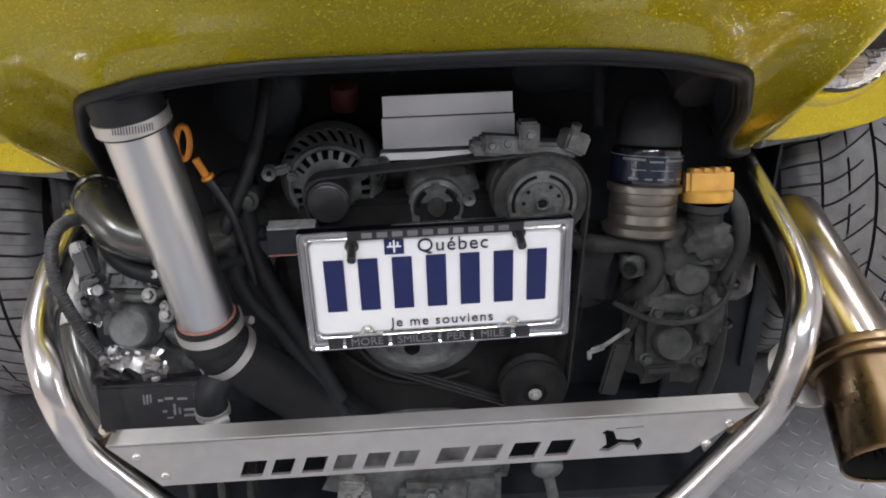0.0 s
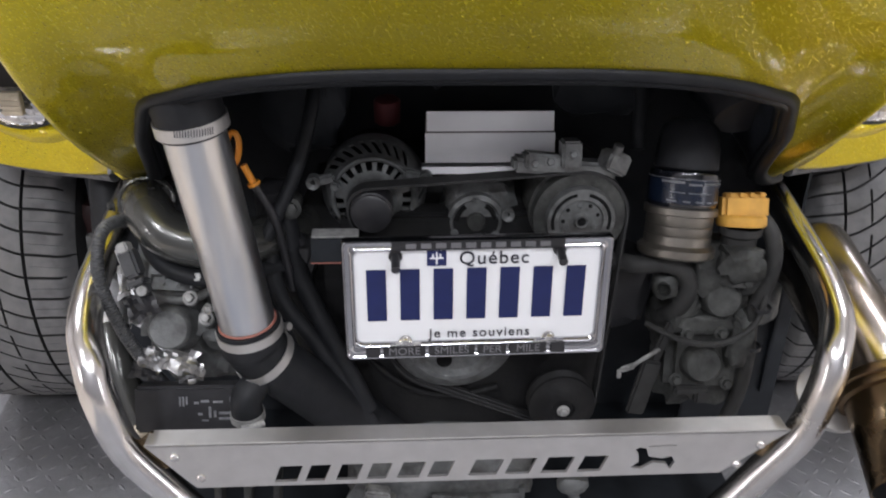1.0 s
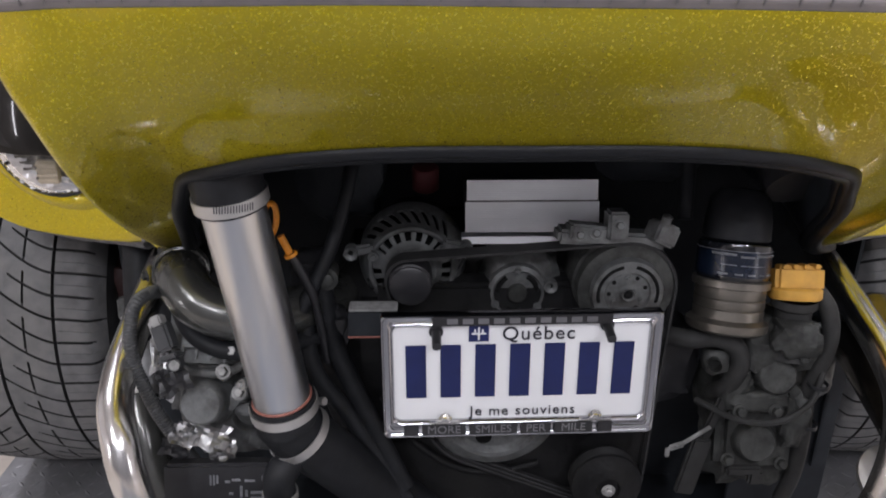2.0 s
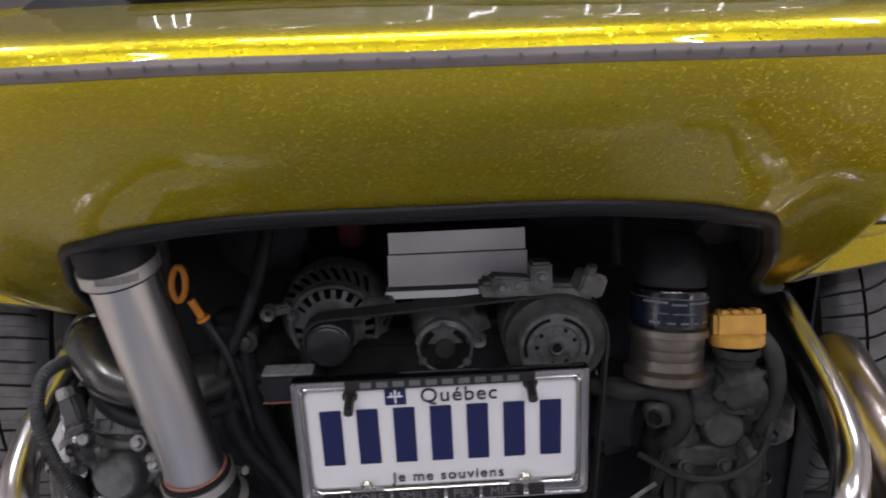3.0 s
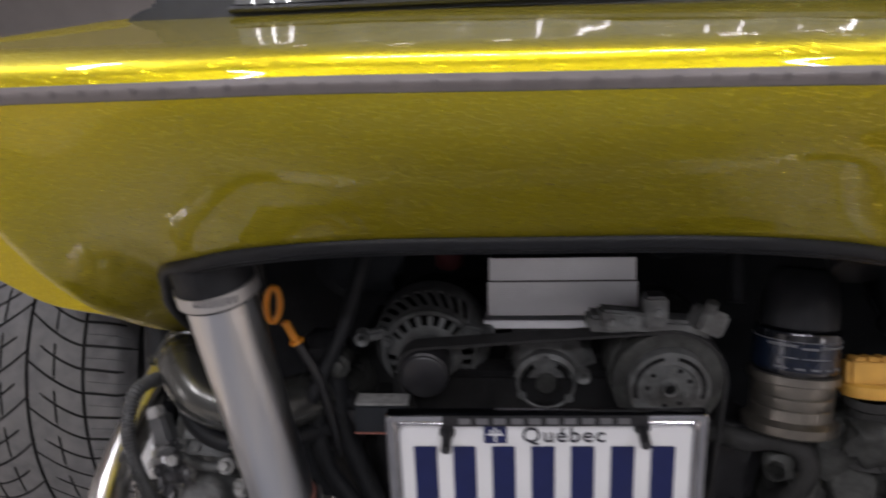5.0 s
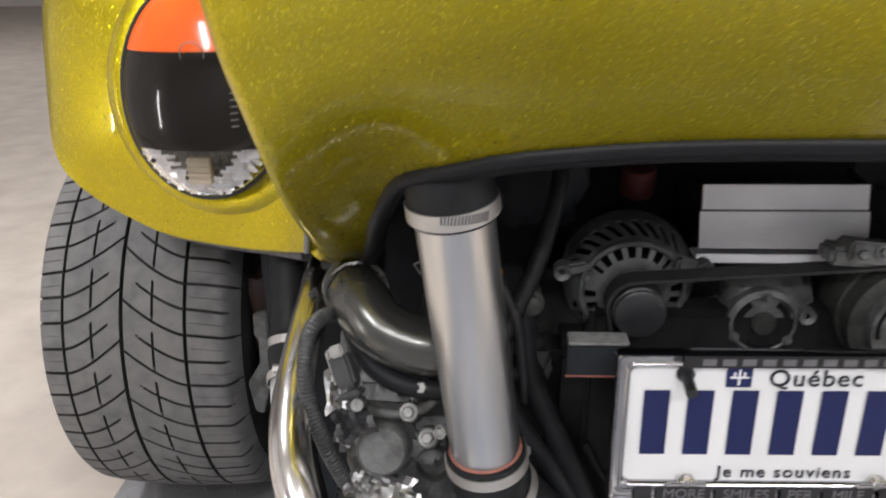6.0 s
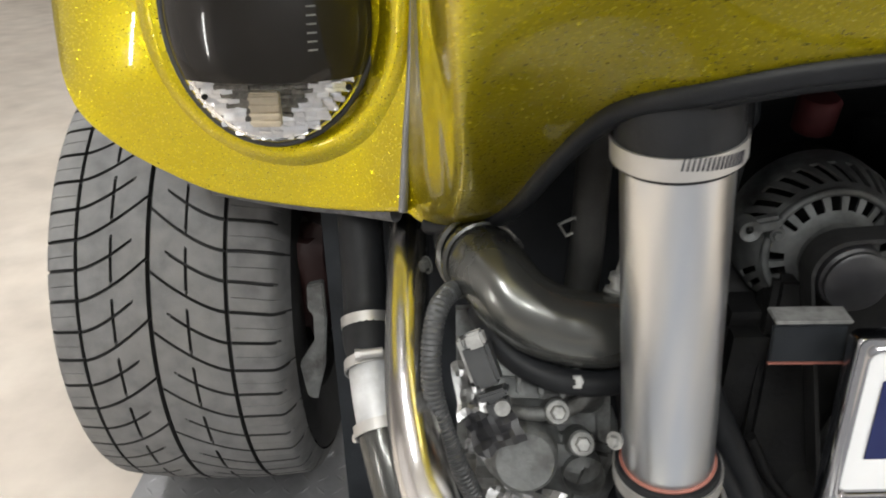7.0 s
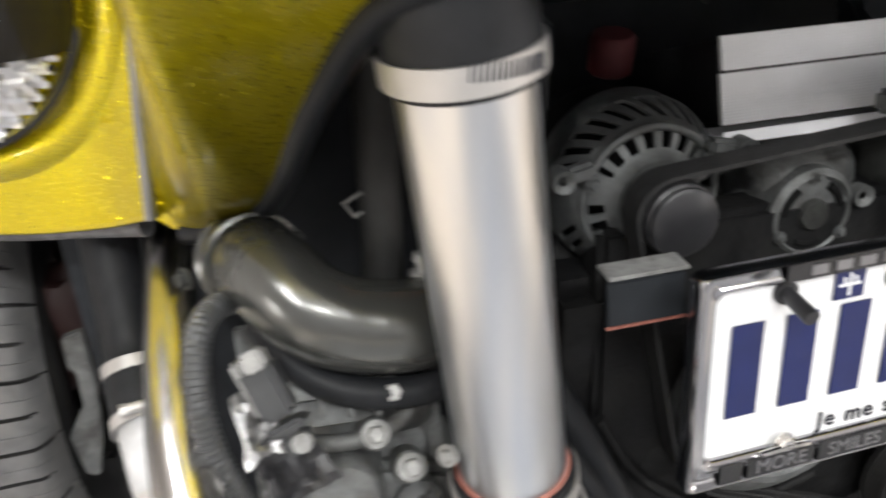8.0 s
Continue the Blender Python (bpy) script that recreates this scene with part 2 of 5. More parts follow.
def spline(pts, n=8, closed=False):
    """Catmull-Rom through the points, n steps a span."""
    p = [Vector(q) for q in pts]
    out = []
    m = len(p)
    spans = m if closed else m - 1
    for i in range(spans):
        if closed:
            a, b, c, d = p[i - 1], p[i], p[(i + 1) % m], p[(i + 2) % m]
        else:
            b, c = p[i], p[i + 1]
            a = p[i - 1] if i else b * 2 - c
            d = p[i + 2] if i + 2 < m else c * 2 - b
        for k in range(n):
            t = k / n
            out.append(0.5 * ((2 * b) + (c - a) * t + (2 * a - 5 * b + 4 * c - d) * t * t + (3 * b - a - 3 * c + d) * t ** 3))
    if not closed:
        out.append(p[-1])
    return out


def grid_faces(rows, cols, wrap_r=False, wrap_c=False):
    f = []
    for i in range(rows if wrap_r else rows - 1):
        for j in range(cols if wrap_c else cols - 1):
            i2, j2 = (i + 1) % rows, (j + 1) % cols
            f.append((i * cols + j, i * cols + j2, i2 * cols + j2, i2 * cols + j))
    return f


def sweep(path, r, seg=16, caps=True, closed=False, ripple=None):
    """A round tube along a path; r is a number or a function of 0..1."""
    n = len(path)
    verts = []
    u = None
    for i, q in enumerate(path):
        a, b = path[i - 1 if (i or closed) else 0], path[(i + 1) % n if (closed or i + 1 < n) else i]
        d = (b - a).normalized()
        if u is None:
            u = basis(d)[0]
        u = (u - d * u.dot(d)).normalized()
        w = d.cross(u)
        rr = r(i / max(1, n - 1)) if callable(r) else r
        for k in range(seg):
            t = 2 * math.pi * k / seg
            verts.append(q + (u * math.cos(t) + w * math.sin(t)) * rr)
    f = grid_faces(n, seg, closed, True)
    if caps and not closed:
        f += [tuple(range(seg))[::-1], tuple(range((n - 1) * seg, n * seg))]
    return verts, f


def lathe(profile, origin, axis, seg=32):
    """Turned shape: profile rows of (distance along the axis, radius)."""
    u, w, d = basis(axis)
    o = Vector(origin)
    verts = []
    for h, r in profile:
        for k in range(seg):
            t = 2 * math.pi * k / seg
            verts.append(o + d * h + (u * math.cos(t) + w * math.sin(t)) * max(r, 1e-4))
    return verts, grid_faces(len(profile), seg, False, True)


def box(c, s, m=None, bevel=0.002):
    """A bevelled box of size s about c, turned by matrix m."""
    bm = bmesh.new()
    bmesh.ops.create_cube(bm, size=1)
    bmesh.ops.scale(bm, vec=s, verts=bm.verts)
    if bevel:
        bmesh.ops.bevel(bm, geom=bm.edges[:], offset=min(bevel, min(s) * 0.4), segments=2, affect="EDGES")
    m3 = m.to_3x3() if m else Matrix.Identity(3)
    verts = [m3 @ v.co + Vector(c) for v in bm.verts]
    bm.verts.index_update()
    faces = [tuple(v.index for v in f.verts) for f in bm.faces]
    bm.free()
    return verts, faces


def prism(outline, depth, m, bevel=0.0):
    """A flat outline (x, z) pushed back by depth along +y, in the frame m."""
    bm = bmesh.new()
    vs = [bm.verts.new((x, 0, z)) for x, z in outline]
    f = bm.faces.new(vs)
    ext = bmesh.ops.extrude_face_region(bm, geom=[f])
    bmesh.ops.translate(bm, vec=(0, depth, 0), verts=[e for e in ext["geom"] if isinstance(e, bmesh.types.BMVert)])
    bmesh.ops.recalc_face_normals(bm, faces=bm.faces)
    if bevel:
        bmesh.ops.bevel(bm, geom=bm.edges[:], offset=bevel, segments=2, affect="EDGES")
    bm.verts.index_update()
    verts = [m @ v.co for v in bm.verts]
    faces = [tuple(v.index for v in q.verts) for q in bm.faces]
    bm.free()
    return verts, faces


def ring_path(c, axis, r, n=32, a0=0.0, a1=360.0):
    u, w, d = basis(axis)
    full = abs(a1 - a0) >= 360
    k = n if full else n + 1
    return [Vector(c) + (u * math.cos(radians(a0 + (a1 - a0) * i / n)) + w * math.sin(radians(a0 + (a1 - a0) * i / n))) * r for i in range(k)]


def join(*shapes):
    verts, faces = [], []
    for v, f in shapes:
        o = len(verts)
        verts += list(v)
        faces += [tuple(i + o for i in q) for q in f]
    return verts, faces


def mesh_of(name, shape, mat, angle=40):
    me = bpy.data.meshes.new(name)
    me.from_pydata([tuple(v) for v in shape[0]], [], shape[1])
    me.update()
    bm = bmesh.new()
    bm.from_mesh(me)
    bmesh.ops.recalc_face_normals(bm, faces=bm.faces)
    bm.to_mesh(me)
    bm.free()
    me.polygons.foreach_set("use_smooth", [True] * len(me.polygons))
    me.set_sharp_from_angle(angle=radians(angle))
    me.materials.append(mat)
    return me


def part(name, shape, mat, parent, label="", angle=40):
    ob = new(name, mesh_of(name, shape, mat, angle))
    ob.parent = parent
    if parent is not None and parent.type == "EMPTY":
        ob.matrix_parent_inverse = Matrix.Translation(-parent.location)
    return tagged(ob, label)


def piece(name, me, m, parent):
    """One of many alike pieces: shares the mesh, stands at pose m."""
    ob = new(name, me)
    ob.parent = parent
    if parent.type == "EMPTY":
        ob.matrix_parent_inverse = Matrix.Translation(-parent.location)
    ob.matrix_basis = m
    return ob


def setting(name, shape, mat, label, category):
    return tagged(new(name, mesh_of(name, shape, mat)), label, category, kind="structure")


def text_part(name, words, size, m, mat, parent, depth=0.0005, spread=1.0):
    cu = bpy.data.curves.new(name, "FONT")
    cu.body, cu.size, cu.extrude, cu.align_x, cu.align_y = words, size, depth, "CENTER", "CENTER"
    cu.space_character = spread
    ob = new(name, cu)
    dg = bpy.context.evaluated_depsgraph_get()
    me = bpy.data.meshes.new_from_object(ob.evaluated_get(dg))
    bpy.data.objects.remove(ob)
    me.transform(m)
    me.materials.clear()
    me.materials.append(mat)
    t = new(name, me)
    t.parent = parent
    if parent.type == "EMPTY":
        t.matrix_parent_inverse = Matrix.Translation(-parent.location)
    return t


def bolt(c, axis, r=0.006, h=0.006):
    """Hex head on a washer."""
    return join(lathe([(0, 0), (0, r * 1.5), (0.0015, r * 1.5), (0.0015, 0)], c, axis, 16),
                lathe([(0.0015, 0), (0.0015, r), (h, r), (h + 0.001, r * 0.8), (h + 0.001, 0)], c, axis, 6))


def clamp_band(c, axis, r, w=0.012, turn=0.0):
    """Worm-drive hose clamp: band and screw housing."""
    u, ww, d = basis(axis)
    side = u * math.cos(radians(turn)) + ww * math.sin(radians(turn))
    tang = d.cross(side)
    s0 = Vector(c) + side * (r + 0.006) + d * w * 0.5
    return join(lathe([(0, r), (0, r + 0.0015), (w, r + 0.0015), (w, r)], c, axis, 40),
                sweep([s0 - tang * 0.011, s0 + tang * 0.011], 0.0048, 10),
                lathe([(0, 0), (0, 0.0055), (0.005, 0.0055), (0.005, 0)], s0 + tang * 0.011, tang, 6))


# ---- room ----
def slab(x0, x1, y0, y1, z0, z1):
    return box(((x0 + x1) / 2, (y0 + y1) / 2, (z0 + z1) / 2), (x1 - x0, y1 - y0, z1 - z0), None, 0)


FLOOR_Z = -0.03
setting("floor", slab(-9, 9, -3, 11, FLOOR_Z - 0.2, FLOOR_Z), CONCRETE, "pale worn concrete garage floor", "floor")
setting("ceiling", slab(-9, 9, -3, 11, CEIL, CEIL + 0.2), CEILING, "white painted garage ceiling", "ceiling")
setting("wall_north", slab(-9.2, 9.2, 11, 11.2, FLOOR_Z, CEIL), WALL, "off-white painted garage wall", "wall")
# unseen wall, dark so that lenses and rear panel reflect less light
setting("wall_south", slab(-4.2, 4.2, -3.2, -3, FLOOR_Z, CEIL), WALL_DARK, "unseen end wall, kept dark to cut bounce and reflections", "wall")
# the bay in which the car's tail stands is narrower than the hall beyond it
for side, name in ((1, "east"), (-1, "west")):
    setting("wall_" + name, slab(min(side * 4, side * 4.2), max(side * 4, side * 4.2), -3, 2.2, FLOOR_Z, CEIL), WALL, "off-white painted wall beside the bay", "wall")
    setting("wall_return_" + name, slab(min(side * 4.2, side * 9), max(side * 4.2, side * 9), 2.0, 2.2, FLOOR_Z, CEIL), WALL, "off-white painted return wall", "wall")
    setting("wall_far_" + name, slab(min(side * 9, side * 9.2), max(side * 9, side * 9.2), 2.0, 11, FLOOR_Z, CEIL), WALL, "off-white painted garage wall", "wall")
# its unseen near end is lengthened to lower bounce onto the rear panel
platform = setting("platform", slab(-0.94, 0.94, -1.6, 4.5, FLOOR_Z, 0.0), PLATE_STEEL, "grey steel diamond-plate lift platform under the wheels", "platform")


def diamond_plate():
    """Raised lozenges in alternating directions over the platform's near end."""
    verts, faces = [], []
    step = 0.028
    for i in range(int(1.86 / step)):
        for j in range(int(1.5 / step)):
            x, y = -0.93 + step * (i + 0.5), 0.2 + step * (j + 0.5)
            a = radians(45 if (i + j) % 2 else -45)
            d, w = Vector((math.cos(a), math.sin(a), 0)), Vector((-math.sin(a), math.cos(a), 0))
            c = Vector((x, y, 0.0))
            o = len(verts)
            verts += [c - d * 0.012, c - w * 0.004, c + d * 0.012, c + w * 0.004, c - d * 0.006 + Vector((0, 0, 0.001)), c + d * 0.006 + Vector((0, 0, 0.001))]
            faces += [(o, o + 1, o + 4), (o + 1, o + 2, o + 5), (o + 1, o + 5, o + 4), (o + 2, o + 3, o + 5), (o + 3, o, o + 4), (o + 3, o + 4, o + 5)]
    ob = part("raised_lozenges", (verts, faces), PLATE_STEEL, platform, "raised diamond tread of the steel plate", 20)
    ob["kind"] = "stuff"


diamond_plate()


def ceiling_lamp(x, y, along):
    base = tagged(new("ceiling_lamp"), "white LED tube lamp on the garage ceiling", "lamp", "ceiling lamps")
    base.location = (x, y, CEIL)
    s = (1.2, 0.06, 0.03) if along == "x" else (0.06, 1.2, 0.03)
    part("housing", box((x, y, CEIL - 0.02), (s[0] + 0.04, s[1] + 0.05, 0.04), None, 0.005), CEILING, base)
    h = Vector((s[0] / 2, 0, 0)) if along == "x" else Vector((0, s[1] / 2, 0))
    c = Vector((x, y, CEIL - 0.055))
    part("tube", sweep([c - h, c + h], 0.016, 12), LED, base)
    li = bpy.data.lights.new("tube_light", "AREA")
    li.shape, li.size, li.size_y, li.energy = "RECTANGLE", 1.2, 0.08, LAMP_POWER
    li.color = (0.985, 0.985, 0.975)
    lo = new("tube_light", li)
    lo.parent = base
    lo.matrix_basis = pose(0, 0, -0.085, 0, 0, 0 if along == "x" else 90)


for lx, ly, al in LAMPS:
    ceiling_lamp(lx, ly, al)


# added tubes out of view, there to put a bright streak on the lenses
def streak_lamp(x, y, z0, z1):
    side = 1 if x < 0 else -1
    base = tagged(new("streak_lamp"), "added upright LED tube, out of view, for lens streaks", "lamp", "wall lamps")
    base.location = (x, y, z0)
    part("housing", box((x + side * .02, y, (z0 + z1) / 2), (.04, .11, z1 - z0 + .06), None, .005), CEILING, base)
    part("tube", sweep([V(x + side * .06, y, z0), V(x + side * .06, y, z1)], .045, 12), LED_BRIGHT, base)


streak_lamp(-4.0, -2.1, .55, 1.7)
streak_lamp(4.0, -2.1, .55, 1.7)

# ---- the car ----
car = tagged(new("dune_buggy"), "gold metal-flake dune buggy with exposed rear engine on steel platform", "car")
car.location = (0, 1.44, 0)


XC = 0.005
COLS = [
    ((0, .684, .829), (0, .631, .893), (0, .578, .957)),
    ((.13, .688, .827), (.13, .634, .892), (.13, .579, .957)),
    ((.23, .701, .816), (.22, .643, .888), (.22, .582, .956)),
    ((.288, .718, .801), (.29, .651, .881), (.29, .588, .955)),
    ((.323, .742, .786), (.334, .655, .873), (.34, .593, .954)),
    ((.342, .775, .757), (.364, .6565, .862), (.375, .594, .952)),
    ((.355, .802, .728), (.388, .660, .847), (.40, .597, .951)),
    ((.367, .848, .688), (.404, .676, .822), (.418, .602, .95)),
    ((.382, .896, .653), (.411, .734, .762), (.426, .64, .947)),
    ((.410, .940, .625), (.421, .834, .703), (.431, .70, .943)),
    ((.440, .964, .616), (.438, .906, .694), (.436, .82, .938)),
    ((.461, .970, .629), (.452, .985, .745), (.442, 1.0, .93)),
]
RIM, MID, TOP = ([c[k] for c in COLS] for k in range(3))
TOP = [(x, y, z + .003) for x, y, z in TOP]


def skewed(x, y, z):
    """The hand-laid body is not quite even: one side of the deck edge sits lower, and its corner is fuller on the other."""
    k = min(1, max(0, (z - .86) / .09))
    slim = .019 * math.exp(-((z - .765) / .05) ** 2) if x > .36 else 0.0
    return x - slim, y, z + k * (.0014 - .014 * min(.36, max(-.14, x)))


def whole(half):
    """Mirror a half row of control points, given from the middle outwards, about the car's middle plane."""
    return [skewed(XC - x, y, z) for x, y, z in reversed(half[1:])] + [skewed(XC + x, y, z) for x, y, z in half]


def mirror_car(shape):
    v, f = shape
    return [Vector((2 * XC - q[0], q[1], q[2])) for q in v], [tuple(reversed(q)) for q in f]


def skin(lines, across):
    cols = [spline([l[j] for l in lines], across) for j in range(len(lines[0]))]
    return [v for col in cols for v in col], grid_faces(len(cols), len(cols[0]))


def loft(rows, n=6, across=14):
    """Smooth skin through mirrored rows of control points."""
    return skin([spline(whole(r), n) for r in rows], across)


def half_loft(rows, n=6, across=10):
    return skin([spline(r, n) for r in rows], across)


# the panel bellies out under the deck edge, then tucks in to the opening; the belly fades out round the corners
BELLY = [.12, .12, .12, .12, .1, .07, .03, 0, 0, 0, 0, 0]
LEAN = [0, 0, .03, .1, .25, .4, .5, .5, .5, 0, 0, 0]


def belly_row(share, out):
    row = []
    for k in range(len(RIM)):
        q = spline([RIM[k], MID[k], TOP[k]], 50)[int(100 * share)]
        row.append(tuple(q + V(LEAN[k], -.77, -.64).normalized() * out * BELLY[k]))
    return row


PANEL = [RIM, belly_row(.44, .034), belly_row(.73, .051), belly_row(.92, .032), TOP]
part("rear_body_panel", loft(PANEL, 8, 10), PAINT, car, "gold metal-flake rear body panel over the engine opening")


def inner_skin(shape, depth):
    """The same skin, moved towards the inside of the car along its own normals."""
    verts, faces = [Vector(q) for q in shape[0]], shape[1]
    normals = [Vector((0, 0, 0)) for _ in verts]
    for f in faces:
        n = (verts[f[1]] - verts[f[0]]).cross(verts[f[2]] - verts[f[0]])
        for k in f:
            normals[k] += n
    side = 1 if sum(n.y for n in normals) > 0 else -1
    return [q + n.normalized() * depth * side for q, n in zip(verts, normals)], faces


part("panel_backing", inner_skin(loft(PANEL, 8, 10), .005), LINER_BLACK, car, "black inner face of the rear body panel")
rim_line = spline(whole(RIM[:11]), 8)
part("edge_trim", join(sweep(rim_line, 0.0075, 12), sweep([q + V(0, .010, -.0065) for q in rim_line], 0.0075, 10), sweep([q + V(0, .024, -.008) for q in rim_line], 0.008, 10)), TRIM, car, "black rubber edge trim round the engine opening")
LINER = [(x, y + .022, z - .006) for x, y, z in RIM[:10]]
LINER2 = [(x + .01, y + .2, z + .01) for x, y, z in RIM[:10]]
LINER3 = [(x + .01, y + .42, z - .1) for x, y, z in RIM[:10]]
part("engine_bay_liner", loft([RIM[:10], LINER, LINER2, LINER3], 6, 6), LINER_BLACK, car, "black shadowed liner inside the engine opening")
part("bulkhead", slab(-.56, .56, 1.12, 1.14, .1, .86), BAY, car, "black bulkhead behind the engine")
part("undertray", slab(-.44, .44, .86, 1.13, .1, .115), BAY, car, "dark undertray below the engine")

EDGE = TOP[:12]
STR0 = [(x + .002, y - .003, z - .001) for x, y, z in EDGE]
STRM = [(x + .002, y - .0045, z + .0042) for x, y, z in EDGE]
STR1 = [(x + .002, y - .002, z + .0092) for x, y, z in EDGE]
strip = part("light_strip", loft([STR0, STRM, STR1], 6, 4), STRIP, car, "grey flexible LED strip along the deck edge")
strip_line = spline(whole(STRM), 12)
tick_b = mesh_of("strip_mark", box((0, 0, 0), (.0013, .0012, .0055), None, .0003), TICK)
acc = 0.0
for a, b in zip(strip_line, strip_line[1:]):
    acc += (b - a).length
    if acc > .0165:
        acc = 0.0
        ang = math.degrees(math.atan2((b - a).y, (b - a).x))
        piece("strip_mark", tick_b, pose(a.x, a.y - .0012, a.z, 10, 0, ang), strip)
# thin dark bead paints the shadow in the crease below the strip
part("strip_shadow_gap", sweep(spline(whole([(x, y - .001, z - .0005) for x, y, z in EDGE]), 6), .0014, 8), FLANGE_AND_GAP_GREY, strip, "dark line painting the shadow gap under the strip")
D0 = [(x, y, z + .0088) for x, y, z in EDGE]
D1 = [(x - .001, y + .004, z + .0158) for x, y, z in EDGE]
D2 = [(x, y + .013, z + .0212) for x, y, z in EDGE]
D3 = [(x, y + .034, z * .5 + .504) for x, y, z in EDGE]
D4 = [(x * 1.07, y * .9 + .13, .984) for x, y, z in EDGE]
D5 = [(x * 1.15, y * .6 + .45, .982) for x, y, z in EDGE]
D6 = [(x * 1.2, y * .3 + .9, .979) for x, y, z in EDGE]
D7 = [(x * 1.22, y * .2 + 1.2, .974) for x, y, z in EDGE]
part("rear_deck", loft([D0, D1, D2, D3, D4, D5, D6, D7], 6, 8), PAINT, car, "glossy gold metal-flake rear deck")


# soft top standing on the deck, with a wrinkled clear window sewn in
top_m = Matrix.Translation((XC, 1.12, .9775)) @ pose(0, 0, 0, -14, 0, 0)
soft = part("soft_top", prism([(-.52, .0), (.62, .0), (.60, .62), (-.40, .62), (-.462, .06), (-.475, .022), (-.498, .016)], .02, top_m, .004), VINYL, car, "black vinyl soft top behind the rear deck")


def wrinkled_window(x0, x1, z0, z1):
    """Clear sheet with soft creases that fan out from its lower seam."""
    nx, nz, verts = 90, 24, []
    for j in range(nz + 1):
        for i in range(nx + 1):
            x, z = x0 + (x1 - x0) * i / nx, z0 + (z1 - z0) * j / nz
            d = .009 * noise.noise(Vector((x * 11 + z * 6, z * 6, 3.1))) + .003 * noise.noise(Vector((x * 34, z * 22, 7.7)))
            verts.append(top_m @ V(x, -.013 + d, z))
    return verts, grid_faces(nz + 1, nx + 1)


part("rear_window", wrinkled_window(-.36, .55, .016, .5), CLEAR_VINYL, soft, "glossy wrinkled clear vinyl rear window")
for z in (.012, .507):
    part("window_hem", sweep([top_m @ V(-.37, -.008, z), top_m @ V(.56, -.008, z)], .005, 8), VINYL, soft, "stitched black hem of the window")

FEN_B = [(.462, .967, .632), (.50, 1.0, .618), (.56, 1.026, .612), (.645, 1.038, .622), (.70, 1.045, .644), (.748, 1.052, .672), (.782, 1.064, .703), (.80, 1.09, .745), (.812, 1.14, .79), (.82, 1.24, .83)]
FEN_M = [(x, y + .006 * min(1, max(0, (x - .45) * 14)), z) for x, y, z in [(.452, .985, .745), (.50, 1.012, .742), (.56, 1.022, .742), (.645, 1.03, .745), (.70, 1.037, .75), (.752, 1.052, .758), (.79, 1.078, .772), (.812, 1.12, .795), (.825, 1.18, .83), (.834, 1.27, .87)]]
FEN_T = [(x, y + .024 * min(1, max(0, (x - .45) * 14)), z) for x, y, z in [(.445, 1.0, .86), (.50, 1.024, .865), (.56, 1.034, .868), (.645, 1.042, .87), (.70, 1.05, .872), (.752, 1.068, .876), (.79, 1.095, .882), (.812, 1.135, .892), (.826, 1.2, .905), (.836, 1.29, .93)]]
FEN_U = [(.445, 1.08, .93), (.50, 1.09, .932), (.56, 1.1, .932), (.645, 1.105, .93), (.70, 1.115, .928), (.75, 1.13, .926), (.785, 1.16, .926), (.805, 1.2, .928), (.82, 1.25, .93), (.83, 1.33, .935)]
LC, LA, LB = V(XC + .573, 1.026, .7995), .092, .1155


def mirrored(side):
    return (lambda s: s) if side > 0 else mirror_car


def lamp_ring(k, dy=0.0, n=64):
    return [LC + V(math.cos(t) * (LA + k), dy + .026 * math.sin(t), math.sin(t) * (LB + k)) for t in [2 * math.pi * i / n for i in range(n)]]


